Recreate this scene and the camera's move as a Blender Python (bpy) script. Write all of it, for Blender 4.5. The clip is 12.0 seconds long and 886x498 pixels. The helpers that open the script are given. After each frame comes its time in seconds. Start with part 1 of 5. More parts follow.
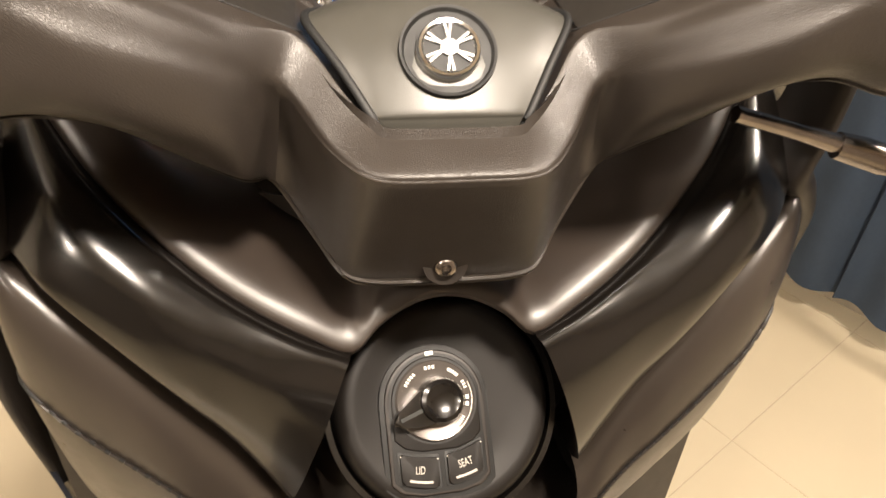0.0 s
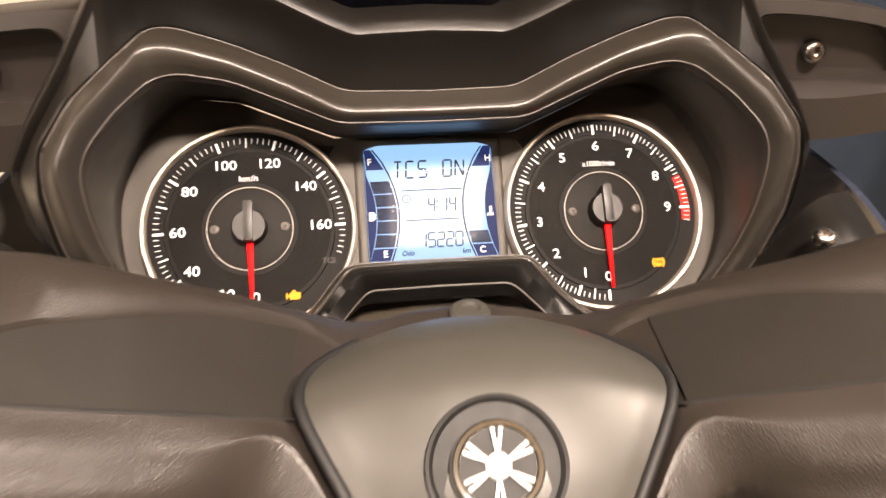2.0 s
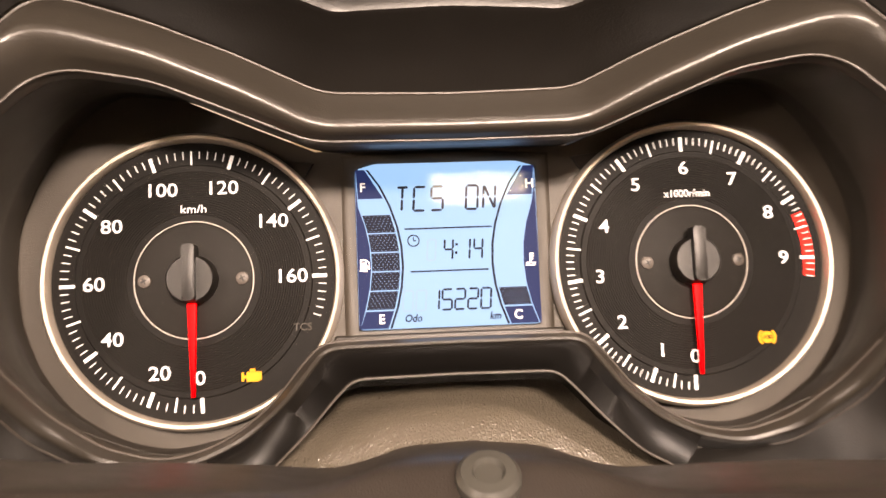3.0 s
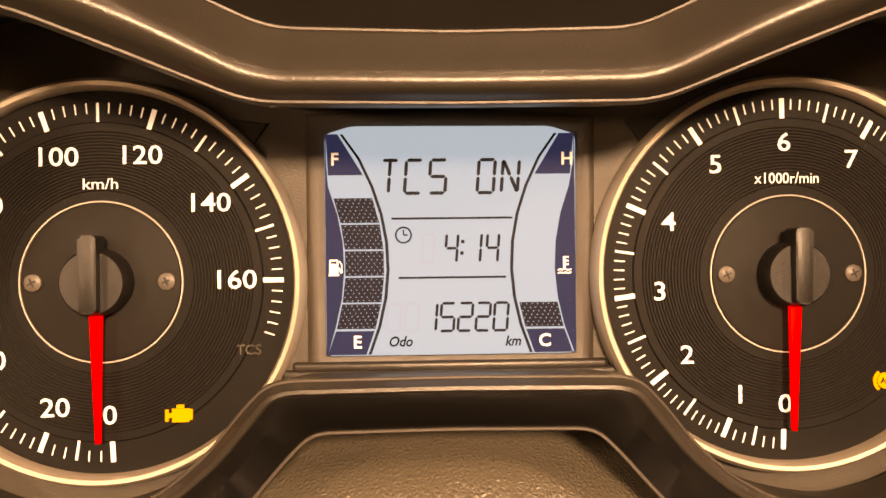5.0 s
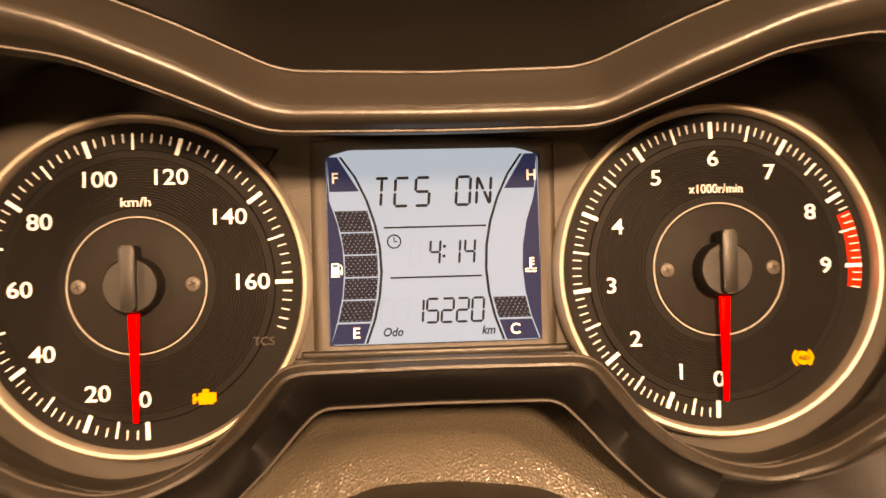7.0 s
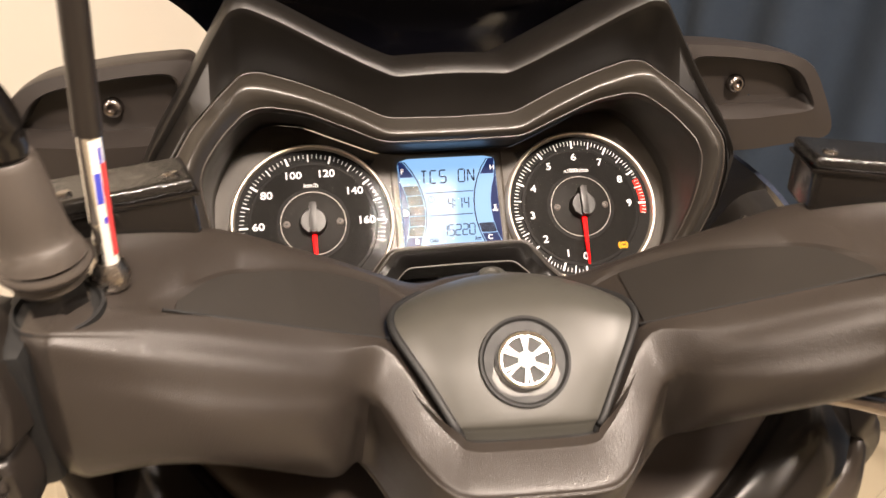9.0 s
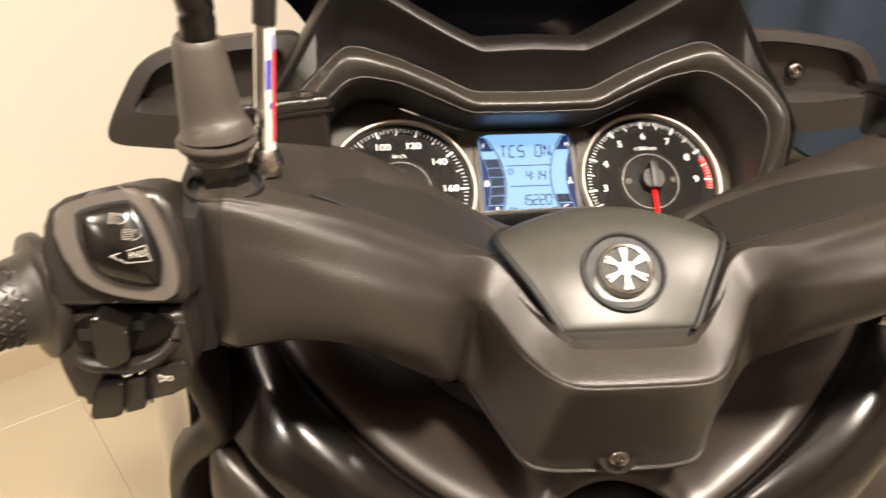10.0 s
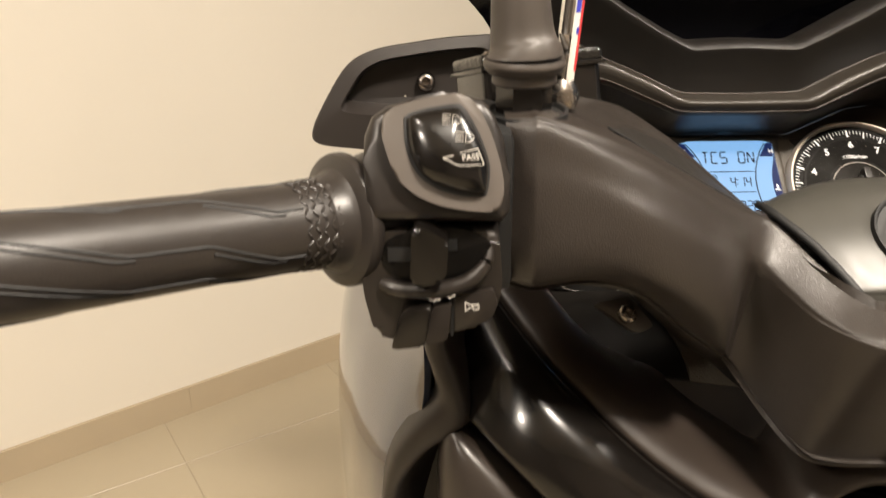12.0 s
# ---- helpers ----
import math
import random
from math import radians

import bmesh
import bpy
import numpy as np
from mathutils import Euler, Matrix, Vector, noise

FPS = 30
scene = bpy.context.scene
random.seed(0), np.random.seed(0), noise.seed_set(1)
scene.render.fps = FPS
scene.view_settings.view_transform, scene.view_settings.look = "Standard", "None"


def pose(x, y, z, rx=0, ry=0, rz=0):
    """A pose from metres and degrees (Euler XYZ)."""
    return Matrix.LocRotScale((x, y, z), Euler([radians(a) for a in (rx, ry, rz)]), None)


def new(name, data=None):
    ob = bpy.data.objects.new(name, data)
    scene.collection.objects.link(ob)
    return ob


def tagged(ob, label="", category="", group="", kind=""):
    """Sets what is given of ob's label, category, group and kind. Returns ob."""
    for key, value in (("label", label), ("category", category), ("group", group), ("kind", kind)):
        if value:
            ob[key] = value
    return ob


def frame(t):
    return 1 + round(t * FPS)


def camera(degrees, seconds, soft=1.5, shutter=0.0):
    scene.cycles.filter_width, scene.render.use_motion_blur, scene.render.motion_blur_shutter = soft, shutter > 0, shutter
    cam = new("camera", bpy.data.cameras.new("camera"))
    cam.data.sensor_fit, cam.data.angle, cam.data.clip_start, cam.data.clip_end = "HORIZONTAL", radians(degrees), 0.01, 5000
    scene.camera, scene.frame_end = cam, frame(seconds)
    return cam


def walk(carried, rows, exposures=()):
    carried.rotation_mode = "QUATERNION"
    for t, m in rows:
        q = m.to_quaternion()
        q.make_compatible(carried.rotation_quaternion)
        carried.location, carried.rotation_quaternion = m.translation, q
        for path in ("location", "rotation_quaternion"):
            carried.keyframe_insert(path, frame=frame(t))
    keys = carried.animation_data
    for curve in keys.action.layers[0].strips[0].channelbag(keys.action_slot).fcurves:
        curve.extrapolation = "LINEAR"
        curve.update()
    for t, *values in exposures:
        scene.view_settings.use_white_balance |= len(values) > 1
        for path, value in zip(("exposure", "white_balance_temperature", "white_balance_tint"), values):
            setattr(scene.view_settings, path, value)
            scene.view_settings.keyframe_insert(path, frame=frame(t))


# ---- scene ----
cam = camera(57.7, 12.0, 1.5, 0.5)
OX, OY, EYE, METRES, TILT, LEAN, TURN = -0.0823, -0.3275, 1.1513, 1.150, -39.135, -3.153, -11.640
ROWS = [
    (0.0, 0.0, 0.0, 0.0, 0.0, 0.0, 0.0),
    (0.5, 0.0097, -0.044, 0.0024, 1.43, 1.87, 0.52),
    (1.0, 0.0072, -0.0212, 0.041, 2.78, 3.84, 0.42),
    (1.5, 0.0044, 0.0239, 0.094, 4.07, 4.32, -0.05),
    (2.0, 0.0081, 0.0948, 0.1213, 5.52, 3.88, -0.74),
    (2.5, 0.0147, 0.1584, 0.1505, 7.71, 2.03, -1.59),
    (3.0, 0.005, 0.208, 0.1725, 8.75, -0.4, -2.34),
    (5.0, -0.0029, 0.2877, 0.1931, 10.42, -6.37, -3.93),
    (5.5, -0.0028, 0.2878, 0.1924, 10.4, -6.68, -3.92),
    (6.0, -0.0019, 0.2876, 0.1926, 10.2, -6.65, -3.79),
    (6.5, -0.0008, 0.2818, 0.1934, 9.79, -6.25, -3.51),
    (7.0, 0.0031, 0.2505, 0.1923, 9.05, -4.87, -3.1),
    (9.0, -0.0139, -0.0282, 0.096, 3.11, 4.91, 0.48),
    (9.5, -0.0233, -0.0561, 0.0511, 3.21, 7.72, 0.63),
    (10.0, -0.0495, -0.0536, 0.0247, 4.83, 9.82, -0.25),
    (10.5, -0.0888, -0.0402, 0.0182, 7.5, 11.44, -1.85),
    (11.0, -0.1234, -0.0304, 0.0071, 9.65, 12.97, -2.98),
    (11.5, -0.1317, -0.0328, 0.0022, 10.42, 14.3, -3.27),
    (12.0, -0.1405, -0.0318, -0.0322, 9.17, 16.62, -2.08),
]
walk(cam, [(t, pose(OX, OY, EYE, TILT, LEAN, TURN) @ pose(METRES * x, METRES * y, METRES * z, 90 + pitch, roll, yaw)) for t, x, y, z, yaw, pitch, roll in ROWS],
     [(0.0, 0.48, 6600, 12), (1.5, 0.4, 6700, 16), (2.4, 0.45, 7000, 22), (3.2, 0.4, 7600, 24), (4.8, 0.05, 14800, 35), (7.2, 0.05, 14800, 35), (8.6, 0.28, 6900, 20), (10.0, 0.34, 6500, 12), (11.0, 0.0, 6400, 10), (12.0, 0.0, 6400, 10)])

# ---------------------------------------------------------------- light
world = bpy.data.worlds.new("world")
scene.world = world
world.use_nodes = True
world.node_tree.nodes["Background"].inputs[0].default_value = (1.0, 0.86, 0.68, 1)
world.node_tree.nodes["Background"].inputs[1].default_value = 0.008

CORNER = Vector((0.194, 2.07, 0.0))          # where the painted wall meets the curtain wall
ALONG = Vector((-0.829, -0.559, 0.0))        # along the painted wall, away from the corner
ACROSS = Vector((0.559, -0.829, 0.0))        # along the curtain, away from the corner
CEILING = 2.6


def room(u, v, z=0.0):
    return CORNER + ALONG * u + ACROSS * v + Vector((0, 0, z))


# first panel is known by its lens reflection; the other three are added fill
LAMPS = [(0.275, -0.77, 0.27, 0.26, 90.0), (-1.05, -0.45, 0.20, 0.34, 22.0), (-1.75, -1.50, 0.20, 0.34, 44.0), (1.45, -0.05, 0.20, 0.34, 78.0)]
for lx, ly, lw, ll, watts in LAMPS:
    lamp = bpy.data.lights.new("panel_and_fill_light", "AREA")
    lamp.shape, lamp.size, lamp.size_y, lamp.energy, lamp.color = "RECTANGLE", lw, ll, watts, (1.0, 0.88, 0.735)
    ob = new("panel_and_fill_light", lamp)
    ob.matrix_world = pose(lx, ly, CEILING - 0.03, 0, 0, 0)

# ---------------------------------------------------------------- materials


def node_mat(name):
    m = bpy.data.materials.new(name)
    m.use_nodes = True
    nt = m.node_tree
    return m, nt, nt.nodes["Principled BSDF"]


def surface(name, base, rough=0.5, metal=0.0, grain=0.0, bump=0.0, vary=0.12, wear=0.08, scale=30.0, coat=0.0, kind="noise", spec=0.5):
    """A plain surface with colour and gloss that vary at two scales, and a fine relief."""
    m, nt, bsdf = node_mat(name)
    n, l = nt.nodes, nt.links
    co = n.new("ShaderNodeTexCoord")
    big = n.new("ShaderNodeTexNoise")
    big.inputs["Scale"].default_value, big.inputs["Detail"].default_value = scale, 6
    l.new(co.outputs["Object"], big.inputs["Vector"])
    ramp = n.new("ShaderNodeMapRange")
    ramp.inputs["To Min"].default_value, ramp.inputs["To Max"].default_value = 1 - vary, 1 + vary
    l.new(big.outputs["Fac"], ramp.inputs["Value"])
    mix = n.new("ShaderNodeMix")
    mix.data_type, mix.blend_type = "RGBA", "MULTIPLY"
    mix.inputs["Factor"].default_value = 1.0
    mix.inputs["A"].default_value = (*base, 1)
    l.new(ramp.outputs["Result"], mix.inputs["B"])
    l.new(mix.outputs["Result"], bsdf.inputs["Base Color"])
    rr = n.new("ShaderNodeMapRange")
    fine = n.new("ShaderNodeTexNoise")
    fine.inputs["Scale"].default_value, fine.inputs["Detail"].default_value = scale * 7, 4
    l.new(co.outputs["Object"], fine.inputs["Vector"])
    rr.inputs["To Min"].default_value, rr.inputs["To Max"].default_value = max(0.02, rough - wear), min(1, rough + wear)
    l.new(fine.outputs["Fac"], rr.inputs["Value"])
    l.new(rr.outputs["Result"], bsdf.inputs["Roughness"])
    bsdf.inputs["Metallic"].default_value = metal
    bsdf.inputs["Coat Weight"].default_value = coat
    bsdf.inputs["Coat Roughness"].default_value = 0.06
    bsdf.inputs["Specular IOR Level"].default_value = spec
    if bump:
        if kind == "leather":
            tex = n.new("ShaderNodeTexVoronoi")
            tex.feature = "DISTANCE_TO_EDGE"
            out = "Distance"
        else:
            tex = n.new("ShaderNodeTexNoise")
            tex.inputs["Detail"].default_value = 3
            out = "Fac"
        tex.inputs["Scale"].default_value = grain
        l.new(co.outputs["Object"], tex.inputs["Vector"])
        bp = n.new("ShaderNodeBump")
        bp.inputs["Strength"].default_value, bp.inputs["Distance"].default_value = bump, 0.0006
        l.new(tex.outputs[out], bp.inputs["Height"])
        l.new(bp.outputs["Normal"], bsdf.inputs["Normal"])
    return m


def glow(name, color, strength, base=(0.8, 0.8, 0.8), rough=0.5):
    m, nt, bsdf = node_mat(name)
    bsdf.inputs["Base Color"].default_value = (*base, 1)
    bsdf.inputs["Roughness"].default_value = rough
    bsdf.inputs["Emission Color"].default_value = (*color, 1)
    bsdf.inputs["Emission Strength"].default_value = strength
    bsdf.inputs["Specular IOR Level"].default_value = 0.1
    return m


COVER = surface("grained_plastic", (0.0250, 0.0202, 0.0168), 0.38, grain=900, bump=0.32, kind="leather", scale=14, vary=0.15, spec=0.5)
INSET = surface("smooth_inset_plastic", (0.021, 0.0185, 0.0160), 0.40, grain=1600, bump=0.10, scale=16, vary=0.10, spec=0.4)
INNERP = surface("inner_panel_plastic", (0.027, 0.0205, 0.0165), 0.37, grain=1500, bump=0.08, scale=12, vary=0.12)
SATIN = surface("satin_plastic", (0.018, 0.0142, 0.0122), 0.47, grain=1500, bump=0.08, scale=12, vary=0.12)
FUNNEL = surface("funnel_plastic", (0.0185, 0.0155, 0.0122), 0.36, grain=1300, bump=0.12, scale=14)
# bezel lighter, hood darker: lit lip and shaded face put into the tones
BEZEL = surface("bezel_plastic", (0.024, 0.0205, 0.0165), 0.33, grain=1300, bump=0.15, scale=14)
HOOD = surface("hood_plastic", (0.0070, 0.0058, 0.0047), 0.40, grain=1300, bump=0.18, scale=14)
CAP = surface("cap_plastic", (0.044, 0.042, 0.036), 0.38, grain=1600, bump=0.08, scale=18, vary=0.06)
GLOSS = surface("gloss_black", (0.0050, 0.0041, 0.0035), 0.22, scale=20, wear=0.04, coat=0.25, vary=0.2)
BLACK = surface("black_plastic", (0.0165, 0.0134, 0.0114), 0.33, grain=1200, bump=0.06, scale=25)
# near black put in for the shade inside gaps, grooves, slots and recesses
DARK = surface("gap_shade_black", (0.006, 0.006, 0.006), 0.6, scale=25)
RUBBER = surface("grip_rubber", (0.023, 0.019, 0.0165), 0.38, grain=1200, bump=0.10, scale=25)
BOOT = surface("mirror_boot_rubber", (0.052, 0.043, 0.036), 0.46, grain=900, bump=0.10, scale=30)
CHROME = surface("chrome", (0.86, 0.85, 0.83), 0.08, metal=1.0, scale=40, vary=0.04, wear=0.03)
LEVERTIP = Vector((-.394, -.030, 1.0175))
BRACKET = Vector((-.133, .040, .934))
# metal toned down in place of dark reflections and shade
LEVER = surface("dark_lever_metal", (0.26, 0.23, 0.21), 0.24, metal=1.0, scale=80, vary=0.2)
BADGE = surface("bright_badge_metal", (0.24, 0.233, 0.222), 0.42, metal=0.9, scale=80, vary=0.05)
STEEL = surface("steel", (0.42, 0.38, 0.34), 0.26, metal=1.0, scale=60, vary=0.15)
GREYRING = surface("grey_switch_ring", (0.085, 0.072, 0.062), 0.45, grain=1500, bump=0.06, scale=40)
PAINT = surface("navy_gloss_paint", (0.030, 0.036, 0.055), 0.12, scale=10, wear=0.04, coat=0.8, vary=0.10)
VINYL = surface("padded_vinyl", (0.030, 0.0238, 0.0195), 0.31, grain=1100, bump=0.10, kind="leather", scale=10, vary=0.14)
POCKET = surface("pocket_texture", (0.085, 0.072, 0.054), 0.31, grain=620, bump=1.0, kind="leather", scale=20, spec=1.0)
PLATE = surface("cluster_plate", (0.045, 0.037, 0.028), 0.50, grain=1500, bump=0.25, scale=30)
# face tone lifted slightly for the haze of reflections on the lens
DIAL = surface("dial_black", (0.0075, 0.0066, 0.0058), 0.55, scale=40, spec=0.12)
DISC = surface("dial_centre_black", (0.012, 0.0105, 0.009), 0.6, scale=40, spec=0.15)
TRIM = surface("trim_black", (0.0045, 0.004, 0.0036), 0.24, scale=20, wear=0.03, spec=0.2)
WETLID = surface("pebbled_lid", (0.010, 0.009, 0.008), 0.16, grain=420, bump=1.0, scale=40)
POD = surface("pod_plastic", (0.0075, 0.0061, 0.0052), 0.50, grain=1500, bump=0.08, scale=12, vary=0.12, spec=0.25)
KEYRING = surface("key_ring_grey", (0.11, 0.098, 0.09), 0.24, metal=0.5, scale=60, vary=0.10, coat=0.3)
PRINT = glow("backlit_white_print", (1.0, 0.95, 0.85), 0.42)
RING = surface("dial_ring", (0.48, 0.42, 0.35), 0.45, metal=0.6, scale=60, vary=0.05)
NEEDLE = glow("needle_red", (1.0, 0.0, 0.0), 1.2, (0.5, 0.0, 0.0))
AMBER = glow("amber_lamp", (1.0, 0.42, 0.02), 1.6, (0.10, 0.05, 0.01))
REDZONE = glow("red_zone_print", (0.9, 0.03, 0.02), 0.5, (0.6, 0.02, 0.01))
LCD = glow("lcd_backlight", (0.30, 0.60, 1.0), 0.92, (0.05, 0.06, 0.08), 0.6)
LCDMASK = glow("lcd_blue_mask", (0.05, 0.09, 0.34), 0.30, (0.004, 0.006, 0.02), 0.6)
LCDINK = surface("lcd_ink", (0.008, 0.010, 0.022), 0.6, scale=60, spec=0.1)
LCDGHOST = glow("lcd_faint_segment", (0.335, 0.565, 0.97), 0.90, (0.05, 0.06, 0.08), 0.6)
WHITEINK = surface("white_ink", (0.75, 0.72, 0.66), 0.5, scale=60, vary=0.04)
MARK = surface("worn_grey_print", (0.42, 0.39, 0.35), 0.5, scale=60, vary=0.15)
REDINK = surface("red_ink", (0.62, 0.05, 0.05), 0.4, scale=60)
BLUEINK = surface("blue_ink", (0.05, 0.06, 0.45), 0.4, scale=60)
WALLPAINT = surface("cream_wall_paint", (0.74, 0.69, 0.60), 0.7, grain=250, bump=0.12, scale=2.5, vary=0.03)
# tones of the two unseen walls, set by how much light they bounce
DARKWALL = surface("unseen_wall_low_bounce", (0.10, 0.085, 0.07), 0.7, scale=3, vary=0.05)
SIDEWALL = surface("unseen_wall_mid_bounce", (0.30, 0.26, 0.22), 0.7, scale=3, vary=0.05)
CEILPAINT = surface("ceiling_paint", (0.70, 0.64, 0.55), 0.8, scale=3, vary=0.03)
TILE = surface("floor_tile", (0.40, 0.342, 0.245), 0.32, grain=60, bump=0.03, scale=5, vary=0.06)
GROUT = surface("tile_grout", (0.34, 0.29, 0.21), 0.8, scale=60)
SKIRT = surface("baseboard_tile", (0.44, 0.36, 0.25), 0.42, scale=6, vary=0.06)
CLOTH = surface("curtain_cloth", (0.022, 0.037, 0.062), 0.85, grain=900, bump=0.4, scale=20, vary=0.15)
SCREEN = surface("smoked_screen", (0.004, 0.004, 0.006), 0.12, scale=8, wear=0.03, vary=0.1)


def clear_glass():
    m, nt, bsdf = node_mat("clear_lens")
    n, l = nt.nodes, nt.links
    clear, gloss, mix, fr = n.new("ShaderNodeBsdfTransparent"), n.new("ShaderNodeBsdfGlossy"), n.new("ShaderNodeMixShader"), n.new("ShaderNodeFresnel")
    clear.inputs[0].default_value = (0.95, 0.95, 0.95, 1)
    gloss.inputs["Roughness"].default_value = 0.035
    fr.inputs["IOR"].default_value = 1.055
    l.new(fr.outputs[0], mix.inputs[0]), l.new(clear.outputs[0], mix.inputs[1]), l.new(gloss.outputs[0], mix.inputs[2])
    l.new(mix.outputs[0], n["Material Output"].inputs["Surface"])
    return m


LENS = clear_glass()
DIFFUSER = glow("lamp_diffuser", (1.0, 0.90, 0.78), 6.0)

# ---------------------------------------------------------------- mesh tools


PLACE = Matrix.Identity(4)                                   # where the group of parts being built stands
BODY = pose(-.0175, 0, 0, 0, 1.26, .69)                      # the scooter leans a little on its stand
BAR = pose(-.0056, 0, 0, 0, .13, -3.40)                      # the handlebar is turned a little


def part(name, bm, mat, parent=None, label="", smooth=True):
    me = bpy.data.meshes.new(name)
    bm.transform(PLACE)
    bmesh.ops.recalc_face_normals(bm, faces=bm.faces)
    bm.to_mesh(me)
    bm.free()
    for p in me.polygons:
        p.use_smooth = smooth
    if smooth:
        me.set_sharp_from_angle(angle=radians(38))
    me.materials.append(mat)
    ob = new(name, me)
    if parent:
        ob.parent = parent
    if label:
        tagged(ob, label)
    return ob


def spline(pts, n):
    """Catmull-Rom through pts, n steps a span."""
    p = [np.array(q, float) for q in pts]
    p = [2 * p[0] - p[1]] + p + [2 * p[-1] - p[-2]]
    out = []
    for i in range(1, len(p) - 2):
        a, b, c, d = p[i - 1:i + 3]
        for k in range(n):
            t = k / n
            out.append(0.5 * (2 * b + (c - a) * t + (2 * a - 5 * b + 4 * c - d) * t * t + (3 * b - a - 3 * c + d) * t ** 3))
    out.append(p[-2])
    return out


def sheet(grid, thick, bm=None, out=(0, -0.7, 0.7)):
    """A closed shell over a grid of points, thick metres deep on the side away from out."""
    g = np.array(grid, float)
    du, dv = np.gradient(g, axis=0), np.gradient(g, axis=1)
    nm = np.cross(du, dv)
    nm /= np.maximum(np.linalg.norm(nm, axis=2, keepdims=True), 1e-9)
    thick = abs(thick) * (1 if float((nm @ np.array(out)).mean()) > 0 else -1)
    low = g - nm * thick
    bm = bm or bmesh.new()
    a = [[bm.verts.new(q) for q in r] for r in g]
    b = [[bm.verts.new(q) for q in r] for r in low]
    ni, nj = len(a), len(a[0])
    for i in range(ni - 1):
        for j in range(nj - 1):
            bm.faces.new((a[i][j], a[i + 1][j], a[i + 1][j + 1], a[i][j + 1]))
            bm.faces.new((b[i][j], b[i][j + 1], b[i + 1][j + 1], b[i + 1][j]))
    for i in range(ni - 1):
        bm.faces.new((a[i][0], b[i][0], b[i + 1][0], a[i + 1][0]))
        bm.faces.new((a[i][-1], a[i + 1][-1], b[i + 1][-1], b[i][-1]))
    for j in range(nj - 1):
        bm.faces.new((a[0][j], a[0][j + 1], b[0][j + 1], b[0][j]))
        bm.faces.new((a[-1][j], b[-1][j], b[-1][j + 1], a[-1][j + 1]))
    return bm


def patch(rows, nu=6, nv=6, thick=0.003, side=1, out=(0, -0.7, 0.7)):
    """A smooth shell through rows of points; side -1 mirrors it to the other side of the scooter."""
    cols = [spline(r, nv) for r in rows]
    grid = list(zip(*[spline([c[j] for c in cols], nu) for j in range(len(cols[0]))]))
    g = np.array(grid)
    if side < 0:
        g = g * np.array((-1, 1, 1))
    return sheet(g, thick, None, (out[0] * side, out[1], out[2]))


def tube(path, radii, seg=16, smooth=6, caps=True):
    pts = [Vector(p) for p in (spline(path, smooth) if smooth > 1 else path)]
    if not hasattr(radii, "__len__"):
        radii = [radii] * len(path)
    rr = [float(r[0]) for r in spline([(r,) for r in radii], smooth)] if smooth > 1 else radii
    bm = bmesh.new()
    rings, up = [], Vector((0.13, 0.29, 0.95))
    for i, p in enumerate(pts):
        d = (pts[min(i + 1, len(pts) - 1)] - pts[max(i - 1, 0)]).normalized()
        a = d.cross(up if abs(d.dot(up.normalized())) < 0.95 else Vector((1, 0, 0))).normalized()
        b = d.cross(a)
        rings.append([bm.verts.new(p + (a * math.cos(k * math.tau / seg) + b * math.sin(k * math.tau / seg)) * rr[i]) for k in range(seg)])
    for r0, r1 in zip(rings, rings[1:]):
        for k in range(seg):
            bm.faces.new((r0[k], r0[(k + 1) % seg], r1[(k + 1) % seg], r1[k]))
    if caps:
        bm.faces.new(rings[0][::-1]), bm.faces.new(rings[-1])
    return bm


def basis(origin, normal, up=(0, 0, 1)):
    """A frame whose z is normal and whose y is near up."""
    z = Vector(normal).normalized()
    x = Vector(up).cross(z).normalized()
    y = z.cross(x)
    m = Matrix((x, y, z)).transposed().to_4x4()
    m.translation = origin
    return m


def lathe(profile, m, seg=48, start=0.0, end=math.tau):
    """Profile of (radius, height) turned round the z of frame m."""
    bm = bmesh.new()
    full = abs(end - start) > math.tau - 1e-6
    n = seg if full else seg + 1
    rings = []
    for r, h in profile:
        rings.append([bm.verts.new(m @ Vector((r * math.cos(start + (end - start) * k / seg), r * math.sin(start + (end - start) * k / seg), h))) for k in range(n)])
    for r0, r1 in zip(rings, rings[1:]):
        for k in range(n if full else n - 1):
            bm.faces.new((r0[k], r0[(k + 1) % n], r1[(k + 1) % n], r1[k]))
    if full:
        if profile[0][0] > 1e-6:
            bm.faces.new(rings[0][::-1])
        if profile[-1][0] > 1e-6:
            bm.faces.new(rings[-1])
    bmesh.ops.remove_doubles(bm, verts=bm.verts, dist=1e-7)
    return bm


def prism(outline, m, h0, h1, bevel=0.0, steps=2):
    """A polygon of (x, y) in frame m, from height h0 to h1, with its upper edge rounded."""
    bm = bmesh.new()
    low = [bm.verts.new(m @ Vector((x, y, h0))) for x, y in outline]
    high = [bm.verts.new(m @ Vector((x, y, h1))) for x, y in outline]
    k = len(outline)
    bm.faces.new(low[::-1])
    top = bm.faces.new(high)
    for i in range(k):
        bm.faces.new((low[i], low[(i + 1) % k], high[(i + 1) % k], high[i]))
    if bevel:
        bmesh.ops.bevel(bm, geom=list(top.edges), offset=bevel, segments=steps, profile=0.6, affect="EDGES", clamp_overlap=True)
    return bm


def rounded(points, n=4):
    """A closed smooth outline through points."""
    p = list(points)
    s = spline(p[-2:] + p + p[:2], n)
    return [tuple(q) for q in s[2 * n:-(2 * n + n) + n]][:len(p) * n]


